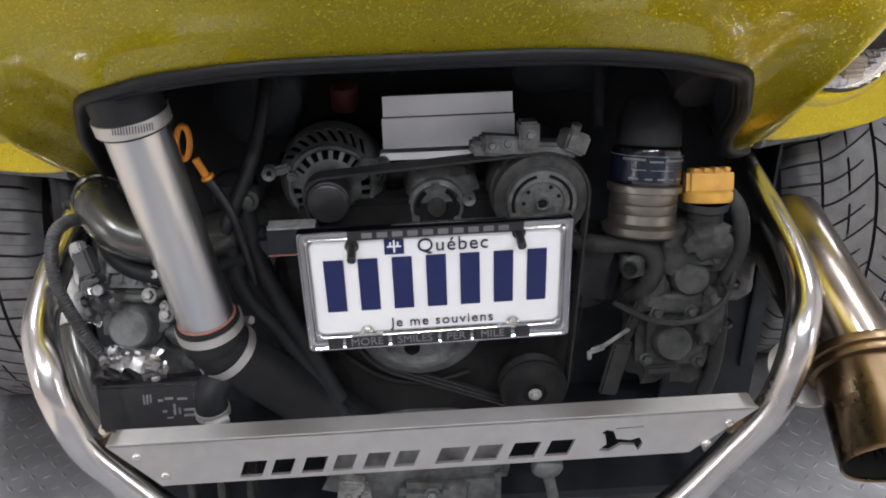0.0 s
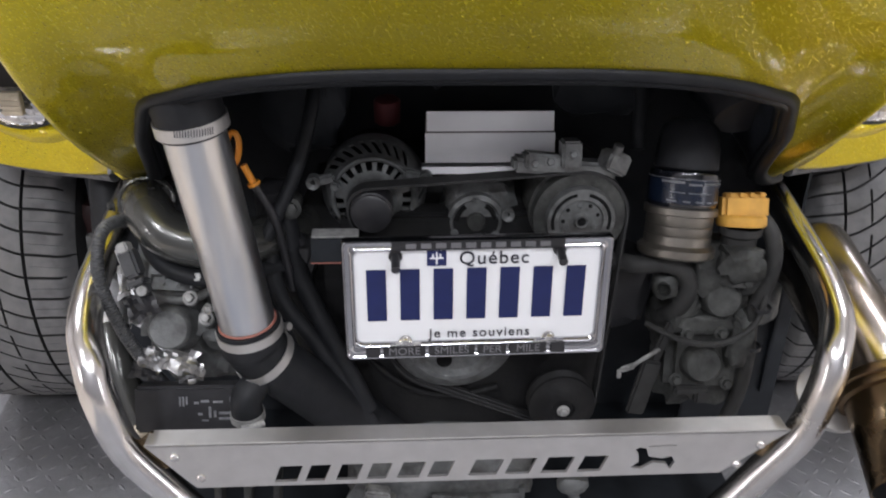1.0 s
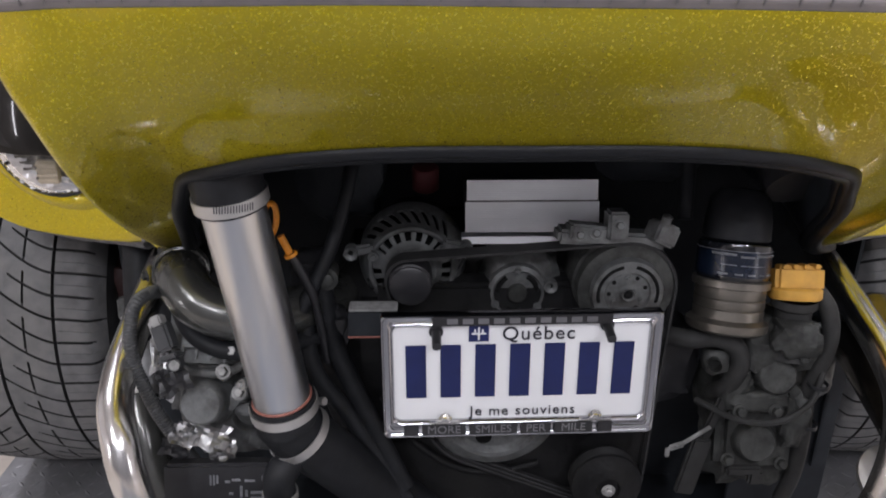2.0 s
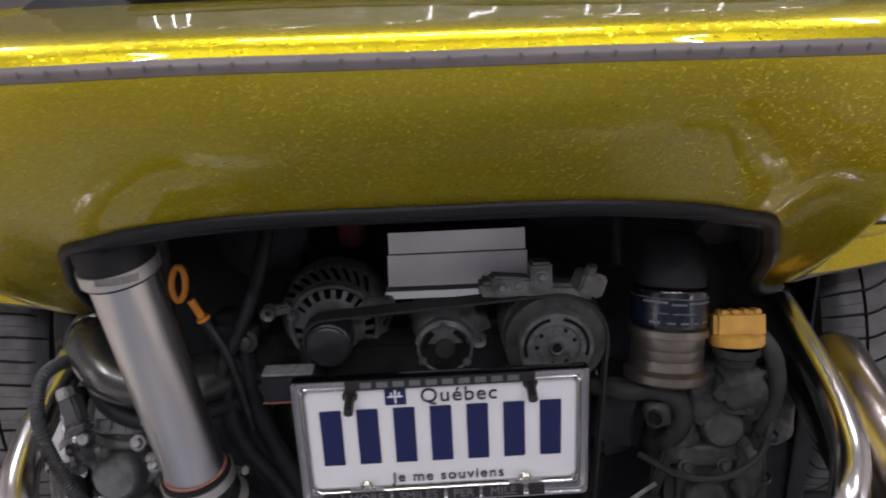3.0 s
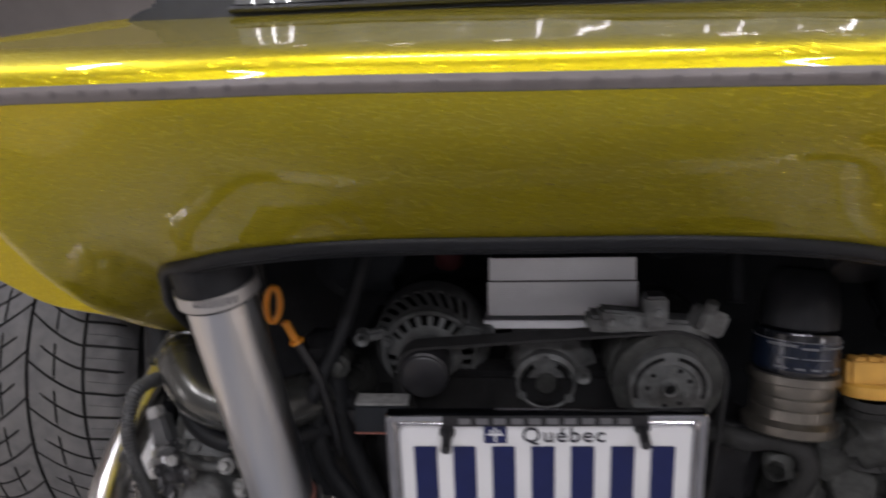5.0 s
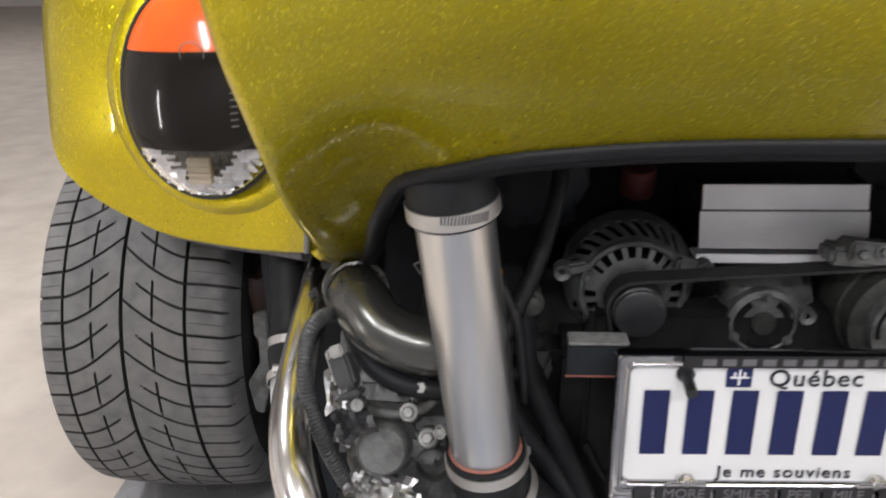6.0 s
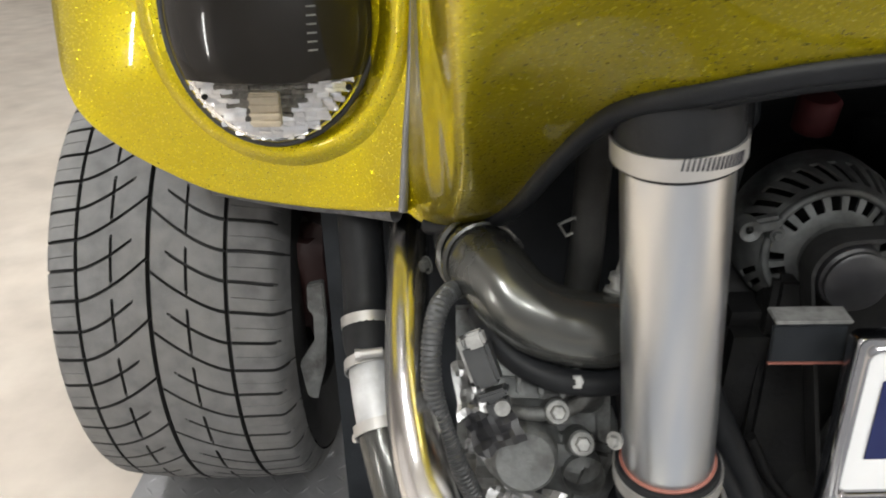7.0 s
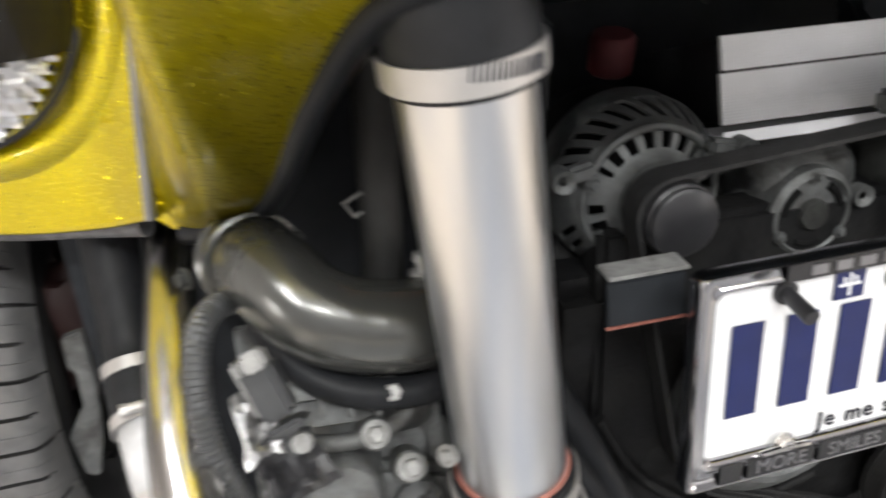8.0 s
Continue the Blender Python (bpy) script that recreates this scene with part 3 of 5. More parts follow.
def fender(side):
    mir = mirrored(side)
    at = lambda row: [(XC + x, y, z) for x, y, z in row]
    s = half_loft([at(r) for r in (FEN_B, FEN_M, FEN_T, FEN_U)], 8, 14)
    lip = half_loft([[(x, y + .03, z + .012) for x, y, z in at(FEN_B)], [(x, y + .012, z - .006) for x, y, z in at(FEN_B)], [(x, y + .002, z - .005) for x, y, z in at(FEN_B)], at(FEN_B)], 8, 4)
    
    def skin_y(x, z):
        near = sorted(((q.x - x) ** 2 + (q.z - z) ** 2 + 1e-6, q.y) for q in s[0])[:10]
        return sum(y / d for d, y in near) / sum(1 / d for d, y in near)

    flare = []
    for k, out in ((.001, .012), (.003, .002), (.007, -.005), (.014, -.0085), (.019, -.0095), (.024, -.008), (.031, -.002), (.039, .004)):
        flare.append([V(q.x, (skin_y(q.x, q.z) if k > .015 else skin_y(q.x, q.z)) + out, q.z) for q in lamp_ring(k)])
    n = len(flare[0])
    for row in flare:
        for _ in range(3):
            ys = [q.y for q in row]
            for i, q in enumerate(row):
                q.y = (ys[i - 1] + 2 * ys[i] + ys[(i + 1) % n]) / 4
    s = join(s, lip, ([q for row in flare for q in row], grid_faces(len(flare), n, False, True)))
    f = part("rear_fender", mir(s), PAINT, car, "bright gold metal-flake rear fender above the tyre")
    part("seam_bead", mir(sweep(spline([(XC + .461, .965, .628), (XC + .456, .978, .69), (XC + .45, .986, .75), (XC + .442, .998, .86), (XC + .44, 1.03, .94)], 8), .0042, 10)), GREY_INK, f, "grey seam bead between fender and body")
    part("fender_flange", mir(sweep(spline([(XC + .47, 1.0, .612), (XC + .52, 1.035, .604), (XC + .58, 1.055, .603), (XC + .66, 1.065, .615)], 6), .009, 10)), FLANGE_AND_GAP_GREY, f, "grey flange under the fender")
    part("fender_backing", mir(half_loft([[(x - .004, y + .012, z) for x, y, z in at(r)] for r in (FEN_B, FEN_M, FEN_T, FEN_U)], 6, 8)), LINER_BLACK, f, "black inner face of the fender")
    part("fender_underside", mir(half_loft([[(x, y + .03, z + .012) for x, y, z in at(FEN_B)], [(x, y + .2, z + .06) for x, y, z in at(FEN_B)], [(x, y + .5, z + .05) for x, y, z in at(FEN_B)]], 4, 4)), BAY, f, "dark underside of the fender")


def lamp(side):
    mir = mirrored(side)

    def dome(z0, z1, out, dy=0.0, grow=0.0):
        verts, rows, cols = [], 22, 34
        for i in range(rows):
            v = z0 + (z1 - z0) * i / (rows - 1)
            w = math.sqrt(max(0, 1 - v * v))
            for j in range(cols):
                u = (2 * j / (cols - 1) - 1) * w
                bulge = out * math.sqrt(max(0, 1 - (u * u + v * v) * 0.98))
                verts.append(LC + V(u * (LA + grow), dy - bulge + .026 * v, v * (LB + grow)))
        return verts, grid_faces(rows, cols)

    base = part("tail_lamp", mir(join(sweep(lamp_ring(.002, -.002), .003, 10, closed=True), dome(-1, 1, -.012, .012))), PLASTIC, car, "oval tail lamp with smoked lens set in the fender")
    part("smoked_lens", mir(dome(-.505, .384, .04)), SMOKE, base, "dark smoked glossy lens")
    part("amber_lens", mir(dome(.384, 1, .04)), AMBER, base, "amber indicator lens")
    part("clear_lens", mir(dome(-1, -.51, .04)), LENS, base, "clear glass reversing lens")
    # stepped reflector facets behind the clear lens
    bright, dull = [], []
    for i in range(13):
        v = -.96 + .45 * i / 13
        w = math.sqrt(1 - v * v)
        n = max(5, int(17 * w))
        for j in range(n):
            u = (-1 + 2 * (j + .25 + .5 * (i % 2)) / n) * w * .9
            cell = box(LC + V(u * LA, -.006 - .018 * math.sqrt(max(0, 1 - u * u - v * v)) + .026 * v, (v + .02) * LB), (2.1 * w * LA / n, .003, .0047), pose(0, 0, 0, random.choice((-24, -8, 12)) + random.uniform(-3, 3), random.uniform(-3, 3), random.choice((-10, 10))), .0007)
            well = abs(u - .03) < .43 + .9 * (v + .58) + random.uniform(-.07, .07) and v > -.83
            (dull if well else bright).append(cell)
    part("reflector", mir(join(*bright)), REFLECTOR, base, "faceted silver lamp reflector")
    part("reflector_well", mir(join(*dull)), WELL_GREY, base, "dark faceted hollow round the bulb block")
    for u, z in ((.056, -.071), (-.068, -.066)):
        v = z / LB
        part("lens_screw", mir(lathe([(0, 0), (0, .0026), (.002, .0026), (.002, 0)], LC + V(u, -.04 * math.sqrt(1 - .98 * ((u / LA) ** 2 + v * v)) + .026 * v - .001, z), (0, -1, 0), 12)), SOOT_AND_SHADE, base, "small dark lens screw")
    bulb = part("reversing_bulb_block", mir(box(LC + V(.004, -.0405, -.082), (.026, .009, .03), None, .0012)), STRAW, base, "straw-coloured ribbed bulb block")
    for k in range(4):
        part("bulb_rib", mir(box(LC + V(.004, -.0455, -.0925 + .007 * k), (.027, .002, .003), None, .0005)), STRAW, bulb)
    for k in range(6):
        u, z = -.042, -.032 + .0069 * k
        part("led_dash", mir(box(LC + V(u, -.04 * math.sqrt(1 - .98 * ((u / LA) ** 2 + (z / LB) ** 2)) + .026 * z / LB - .0006, z), (.0082, .001, .0013), pose(0, 0, 0, 0, 0, -22), 0)), LABEL_BAR, base)
    part("lens_bullseye", mir(sweep(ring_path(LC + V(.0, -.029, .042), (0, 1, .1), .013, 32), .0006, 6, closed=True)), GREY_INK, base)


AX_Y, AX_Z, TY_R, TY_X, TY_W = 1.44, 0.335, 0.335, 0.765, 0.30


TREADS = 28


def tyre_mesh():
    """Worn tread about the x axis: three round grooves, and curved chevron grooves that climb to the middle one."""
    mid, left, right = -.07, -.66, .54
    cols = set()
    for g, w in ((left, .016), (mid, .02), (right, .018)):
        cols |= {g - w, g - w * .55, g + w * .55, g + w}
    for k in range(61):
        u = -1 + 2 * k / 60
        if all(abs(u - g) > .026 for g in (left, mid, right)):
            cols.add(u)
    for g in (mid - .3, mid + .3):
        cols |= {g - .013, g - .006, g + .006, g + .013}
    for g in (mid - .13, mid + .13, mid - .16, mid + .16):
        cols.add(g)
    cols = sorted(cols)
    phases = []
    for c0 in (0.0, .5):
        phases += [c0 - .03, c0 - .017, c0 + .017, c0 + .03, c0 + .09, c0 + .15, c0 + .2, c0 + .236, c0 + .246, c0 + .256, c0 + .266, c0 + .3, c0 + .36, c0 + .42]
    verts, cut = [], []
    for i in range(TREADS):
        for q in phases:
            for u in cols:
                au = abs(u - mid)
                reach = (mid - left) if u < mid else (right - mid)
                k = au / reach
                climb = .72 * max(0, 1 - k) ** 1.45 - .12 * max(0, k - 1) ** 1.3
                shift = .2 if u > mid else 0.0
                turn = (i + q - climb + shift + .012 * math.sin(i * 2.3 + 5 * u)) / TREADS
                crown = 0.012 * abs(u) ** 2.4 + 0.03 * max(0, abs(u) - .86) ** 2 / .02
                dep = 0.0
                for g, w in ((left, .016), (mid, .02), (right, .018)):
                    dep = max(dep, 0.008 * min(1, max(0, (w - abs(u - g)) / (w * .44))))
                near = min(abs(q), abs(q - 1))
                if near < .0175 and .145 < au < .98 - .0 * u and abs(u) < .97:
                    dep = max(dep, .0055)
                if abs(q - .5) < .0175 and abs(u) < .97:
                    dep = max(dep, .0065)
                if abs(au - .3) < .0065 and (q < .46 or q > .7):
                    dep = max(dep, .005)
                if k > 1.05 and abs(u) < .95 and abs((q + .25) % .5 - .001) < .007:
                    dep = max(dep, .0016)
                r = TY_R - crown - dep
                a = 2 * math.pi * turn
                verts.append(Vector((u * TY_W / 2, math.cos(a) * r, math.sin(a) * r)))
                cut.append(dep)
    return verts, grid_faces(TREADS * len(phases), len(cols), True, False), cut


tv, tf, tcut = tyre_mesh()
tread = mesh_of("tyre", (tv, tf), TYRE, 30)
tread.materials.append(SIDEWALL_GROOVE_SHADE)
# cut faces take the near-black rubber: unscuffed grooves plus their shade, in colour
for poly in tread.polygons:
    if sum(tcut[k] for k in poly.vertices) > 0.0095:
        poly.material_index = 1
h = TY_W / 2
side_prof = [(-h, .291), (-h - .005, .275), (-h - .004, .24), (-h + .012, .2), (h - .012, .2), (h + .004, .24), (h + .005, .275), (h, .291)]
for sx in (-1, 1):
    whl = part("wheel", lathe([(-.1, .02), (-.1, .06), (-.04, .08), (-.05, .17), (-.13, .195), (-.125, .2), (.125, .2), (.13, .195), (.05, .17), (.03, .05), (.03, .02)], (sx * TY_X, AX_Y, AX_Z), (1, 0, 0)), DARK_CAST, car, "dark rear wheel behind the engine side")
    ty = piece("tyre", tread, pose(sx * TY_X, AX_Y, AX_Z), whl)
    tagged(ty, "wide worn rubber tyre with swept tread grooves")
    part("sidewall", lathe(side_prof, (sx * TY_X, AX_Y, AX_Z), (1, 0, 0), 64), SIDEWALL_GROOVE_SHADE, whl)
    fender(sx)
    lamp(sx)


for sx in (-1, 1):
    part("inner_panel", slab(XC + sx * .56 - .01, XC + sx * .56 + .01, 1.2, 1.9, .15, .85), BAY, car, "black inner chassis side panel")
    part("trailing_arm", sweep(spline([(XC + sx * .46, 1.16, .40), (XC + sx * .52, 1.3, .36), (XC + sx * .6, 1.44, .335)], 6), .03, 14), DARK_CAST, car, "dark steel rear suspension arm")

# ---- bumper hoop and plate ----
HOOP = [(0, .715, .12), (.12, .715, .13), (.22, .70, .175), (.30, .698, .25), (.365, .70, .338), (.40, .70, .395), (.415, .703, .455), (.424, .717, .495), (.438, .752, .522), (.449, .81, .537), (.455, .88, .55), (.458, .95, .564), (.461, 1.03, .583), (.46, 1.1, .60)]
bumper = part("bumper_hoop", sweep(spline(whole(HOOP), 8), .0195, 28), TUBE_STEEL, car, "polished bent steel tube bumper hoop round the engine")
for sx in (-1, 1):
    part("weld_tab", box((XC + sx * .368, .703, .378), (.05, .004, .05), pose(0, 0, 0, 0, sx * 40, 0), .001), BRONZE, bumper, "heat-tinted weld tab")
BT = Matrix.Translation((0, .68, 0))
def slanted(x, z, w, h, lean=.009):
    """Leaning stroke of a cut-out: foot at x, z."""
    return [(x, z), (x + w, z + .0002), (x + w + lean, z + h + .0002), (x + lean, z + h)]


def cut_sheet(outline, holes, depth, m):
    """Flat sheet of an outline with holes through it, pushed back by depth."""
    bm = bmesh.new()
    edges = []
    for ring in [outline] + holes:
        vs = [bm.verts.new((x, 0, z)) for x, z in ring]
        edges += [bm.edges.new((vs[k], vs[(k + 1) % len(vs)])) for k in range(len(vs))]
    bmesh.ops.triangle_fill(bm, edges=edges, use_beauty=True, normal=(0, -1, 0))
    ext = bmesh.ops.extrude_face_region(bm, geom=bm.faces[:])
    bmesh.ops.translate(bm, vec=(0, depth, 0), verts=[e for e in ext["geom"] if isinstance(e, bmesh.types.BMVert)])
    bm.verts.index_update()
    out = [m @ v.co for v in bm.verts], [tuple(v.index for v in q.verts) for q in bm.faces]
    bm.free()
    return out


CUTS = [slanted(-.222 + .0355 * k, .3522 + .0005 * k, (.026, .023, .025, .023, .026, .024)[k], .0235) for k in range(6)]
CUTS += [slanted(.004 + .0425 * k, .3556 + .0006 * k, (.033, .029, .031, .028)[k], .0235) for k in range(4)]
CUTS.append([(.196, .362), (.205, .371), (.203, .383), (.198, .388), (.204, .392), (.212, .39), (.216, .378), (.232, .375), (.243, .378), (.248, .369), (.243, .358), (.238, .367), (.222, .369), (.209, .360)])
CUTS.append([(.214, .3925), (.247, .3938), (.247, .3952), (.214, .394)])
board = part("bumper_plate", join(cut_sheet([(-.363, .409), (-.312, .346), (.304, .351), (.379, .4125)], CUTS, .004, BT),
                                  prism([(-.363, .4105), (.374, .414), (.378, .4105), (-.363, .407)], .027, BT, .0008)), ALU, car, "brushed aluminium plate with cut-out lettering shapes")
for bx, bz in ((-.331, .393), (-.305, .362), (.346, .393), (.322, .364)):
    part("button_bolt", lathe([(0, .0058), (.0015, .0058), (.0035, .0042), (.0042, .002), (.0034, 0)], (bx, .68, bz), (0, -1, 0), 20), CHROME, board, "round chrome bolt head")
# ---- licence plate ----
PM = Matrix.Translation((.018, .785, .5365)) @ pose(0, 0, 0, -2.0, 0, 1.4)
plate = part("licence_plate", prism([(-.152, -.076), (.152, -.076), (.152, .076), (-.152, .076)], .002, PM @ Matrix.Translation((0, -.001, 0)), .0006), WHITE, car, "white licence plate with navy characters in chrome frame")


def on_plate(u, v, out=0.0):
    return PM @ Matrix.Translation((u, -.002 - out, v))


def bar(u0, u1, v0, v1, t, out=0.0, bev=.0004):
    return prism([(u0, v0), (u1, v0), (u1, v1), (u0, v1)], t, on_plate(0, 0, out + t), bev)


def frame_ring():
    """Chrome surround: stepped profile swept round the plate."""
    outer = [(-.158, -.0795), (.158, -.0795), (.158, .0795), (-.158, .0795)]
    inner = [(-.144, -.0575), (.144, -.0575), (.144, .064), (-.144, .064)]
    def rounded(c, r, n=5):
        pts = []
        cx = [(1, 1), (-1, 1), (-1, -1), (1, -1)]
        for (x, z), (sx, sz), a0 in zip(c, cx, (180, 270, 0, 90)):
            for i in range(n + 1):
                a = radians(a0 + 90 * i / n)
                pts.append((x + sx * r + math.cos(a) * r, z + sz * r + math.sin(a) * r))
        return pts
    verts = []
    o, i = rounded(outer, .006), rounded(inner, .008)
    prof = [(0.0, .004), (0.0, -.004), (.04, -.0065), (.1, -.0078), (.18, -.0072), (.24, -.0055), (.3, -.005), (.62, -.0052), (.7, -.0066), (.8, -.0072), (.9, -.006), (1.0, -.003), (1.0, .0005)]
    for k, dy in prof:
        for (x0, z0), (x1, z1) in zip(o, i):
            verts.append(PM @ V(x0 + (x1 - x0) * k, dy, z0 + (z1 - z0) * k))
    return verts, grid_faces(len(prof), len(o), False, True)


part("chrome_frame", frame_ring(), DARK_CHROME, plate, "chrome licence plate frame")
for k in range(7):
    u = -.119 + .0393 * k
    part("character_bar", bar(u - .0115, u + .0115, -.028, .04, .0008), NAVY, plate, "plain navy bar in place of a character")
MT = pose(0, 0, 0, 90, 0, 0)
text_part("province_text", "Québec", .0235, on_plate(.019, .052, .0006) @ MT, INK, plate, spread=1.12)
text_part("motto_text", "Je me souviens", .0175, on_plate(.004, -.0475, .0006) @ MT, INK, plate, spread=1.16)
part("flag_square", bar(-.0595, -.037, .0435, .063, .0006), NAVY, plate, "small blue flag square")
part("flag_flower", join(bar(-.0493, -.0472, .0455, .0615, .0004, .0006), bar(-.0565, -.04, .0525, .0545, .0004, .0006), bar(-.0535, -.0515, .0535, .059, .0004, .0006), bar(-.045, -.043, .0535, .059, .0004, .0006)), WHITE, plate, "white flower emblem")
for k, (u0, u1) in enumerate(((-.134, -.117), (-.113, -.062), (-.058, -.002), (.002, .037), (.041, .086), (.092, .109))):
    part("frame_recess", bar(u0, u1, -.0755, -.0605, .001, .0055), PLASTIC, plate, "black recess in the frame")
for words, u in (("MORE", -.0875), ("SMILES", -.03), ("PER", .0195), ("MILE", .0635)):
    text_part("frame_text", words, .0145, on_plate(u, -.068, .0068) @ MT, GREY_INK, plate, spread=1.0)
part("frame_recess", bar(-.10, .10, .066, .0775, .001, .0055), PLASTIC, plate, "black recess in the frame")
for k in range(10):
    u = -.078 + .0172 * k
    part("frame_bar", bar(u - .006, u + .006, .0685, .0755, .0008, .0066), GREY_INK, plate)
for u, v in ((-.096, .0535), (.095, .0585)):
    part("plate_stud", join(sweep([on_plate(u, v + .004).translation, on_plate(u, v - .002, .026).translation], .0052, 14), lathe([(0, 0), (0, .008), (.003, .008), (.003, 0)], on_plate(u, v + .004).translation, (0, -1, 0), 16)), PLASTIC, plate, "black plastic stud holding the plate")
for u in (-.086, .088):
    part("plate_screw", join(bolt(on_plate(u, -.054, .004).translation, (0, -1, .1), .0052, .005), sweep([on_plate(u - .018, -.0575, .007).translation, on_plate(u, -.0545, .009).translation, on_plate(u + .018, -.0575, .007).translation], .0022, 8)), CHROME, plate, "chrome screw with frame tab")

# ---- intake pipe and hoses ----
pa, pb = V(-.2826, .757, .772), V(-.2546, .780, .508)
ax = (pb - pa).normalized()
intake = part("intake_pipe", sweep([pa + (pb - pa) * i / 24 for i in range(25)], .0328, 48), ALU_TUBE, car, "polished aluminium intake pipe with steel hose clamps")
part("rubber_elbow", sweep(spline([tuple(pa + ax * .02), tuple(pa), (-.2855, .759, .797), (-.284, .787, .832), (-.275, .88, .85), (-.27, 1.0, .85)], 8), .0362, 28), RUBBER, intake, "black rubber elbow")
part("hose_clamp", join(lathe([(0, .0366), (0, .0382), (.0135, .0382), (.0135, .0366)], pa + ax * .004, ax, 56)), ALU, intake, "slotted steel hose clamp")
slot = mesh_of("clamp_slot", box((0, 0, 0), (.0009, .0008, .0075), None, 0), INK)
for i in range(15):
    a = radians(-72 + 4.0 * i)
    c = pa + ax * .0107 + V(math.sin(a + radians(62)) * .0384, -math.cos(a + radians(62)) * .0384, 0)
    piece("clamp_slot", slot, pose(c.x, c.y, c.z, 0, 6, math.degrees(a) + 62), intake)
part("sealant_ring", sweep(ring_path(pb - ax * .003, ax, .0331, 48), .0017, 10, closed=True), SILICONE, intake, "red sealant bead")
hp = spline([tuple(pb - ax * .002), tuple(pb + ax * .03), (-.239, .79, .452), (-.206, .812, .40), (-.16, .842, .33), (-.10, .88, .25)], 8)
part("lower_hose", sweep(hp, lambda s: .0378 - .002 * (s > .2), 28), RUBBER, intake, "black rubber coupling and hose")
part("hose_clamp", clamp_band(pb + ax * .003, ax, .0382, .012, 200), ALU, intake, "steel hose clamp with screw")
d2 = (hp[18] - hp[16]).normalized()
part("hose_clamp", clamp_band(hp[14], (hp[15] - hp[13]).normalized(), .0374, .012, 120), ALU, intake, "steel hose clamp with screw")
part("side_spigot", sweep(spline([(-.25, .772, .43), (-.262, .757, .415), (-.262, .754, .39)], 5), .019, 18), RUBBER, intake, "short rubber spigot")
part("spigot_clamp", clamp_band((-.262, .754, .398), (0, 0, -1), .0195, .01, 30), DULL, intake)

ep = spline([(-.405, 1.02, .602), (-.398, .95, .60), (-.391, .90, .616), (-.380, .868, .618), (-.361, .848, .602), (-.334, .842, .588), (-.29, .847, .579), (-.245, .89, .568), (-.20, .97, .55)], 8)
charge = part("charge_pipe", sweep(ep, .0298, 28), DARK_PIPE, car, "dark glossy bent metal charge pipe")
part("pipe_joint", join(lathe([(0, .031), (0, .034), (.012, .0345), (.014, .031)], ep[14], (ep[15] - ep[13]), 32), lathe([(0, .031), (0, .0335), (.006, .0335), (.007, .031)], ep[18], (ep[19] - ep[17]), 32)), DARK_PIPE, charge, "dark rolled pipe joint")
for a, b in (((-.363, .885, .632), (-.357, .877, .635)), ((-.432, .895, .612), (-.44, .889, .612))):
    part("joint_bolt", bolt(a, Vector(b) - Vector(a), .005, .006), DARK_CAST, charge)


def ribbed(path, r, amp, pitch):
    """Corrugated hose: round ribs at an even pitch along the path."""
    length = sum((b - a).length for a, b in zip(path, path[1:]))
    n = int(length / pitch * 4)
    pts, k, gone = [], 0, 0.0
    for i in range(n + 1):
        want = length * i / n
        while k < len(path) - 2 and gone + (path[k + 1] - path[k]).length < want:
            gone += (path[k + 1] - path[k]).length
            k += 1
        pts.append(path[k].lerp(path[k + 1], (want - gone) / max(1e-6, (path[k + 1] - path[k]).length)))
    return sweep(pts, lambda s: r + amp * (0, 1, 1, 0)[int(round(s * n)) % 4], 16)


part("coolant_pipe_hose", sweep(spline([(-.392, .872, .585), (-.374, .845, .566), (-.35, .83, .553), (-.318, .825, .545), (-.28, .832, .542), (-.22, .88, .535)], 8), .0102, 16), RUBBER, car, "black rubber hose under the charge pipe")
part("wire_loom", ribbed(spline([(-.405, .88, .598), (-.415, .85, .61), (-.424, .825, .606), (-.428, .808, .577), (-.425, .8, .545), (-.414, .795, .507), (-.404, .793, .479), (-.39, .798, .44), (-.38, .82, .39)], 9), .0072, .0009, .004), LOOM, car, "grey corrugated wiring loom")

# pipe beside the wheel
lp = spline([(-.515, 1.12, .64), (-.51, 1.07, .56), (-.504, 1.03, .49), (-.494, .97, .445), (-.478, .915, .40), (-.455, .875, .335), (-.42, .85, .25)], 8)
side_pipe = part("side_pipe", sweep(lp[:23], lambda s: .0235 + .004 * math.exp(-((s - .86) / .1) ** 2), 24), RUBBER, car, "black rubber boost hose beside the wheel")
part("silver_sleeve", sweep(lp[22:31], .0235, 24), SLEEVE, side_pipe, "silver aluminium sleeve")
part("lower_pipe", sweep(lp[30:], .0245, 24), DARK_PIPE, side_pipe, "dark grey pipe")
for k in (17, 22, 29):
    part("hose_clamp", clamp_band(lp[k], (lp[k + 1] - lp[k - 1]).normalized(), .0262, .011, 150 + 30 * k), ALU, side_pipe, "steel hose clamp with screw")


# ---- engine ----
def lump(c, s, seed, rough=.25, sub=3):
    """An uneven casting lump."""
    bm = bmesh.new()
    bmesh.ops.create_icosphere(bm, subdivisions=sub, radius=1)
    off = Vector((seed * 3.7, seed * 1.3, seed * 2.1))
    vs = []
    for v in bm.verts:
        d = v.co.normalized()
        e = Vector([math.copysign(abs(q) ** .65, q) for q in d])
        k = 1 + rough * noise.noise(d * 2.2 + off) + .4 * rough * noise.noise(d * 6 + off)
        vs.append(Vector(c) + Vector((e.x * s[0], e.y * s[1], e.z * s[2])) * k * .8)
    bm.verts.index_update()
    fs = [tuple(v.index for v in f.verts) for f in bm.faces]
    bm.free()
    return vs, fs


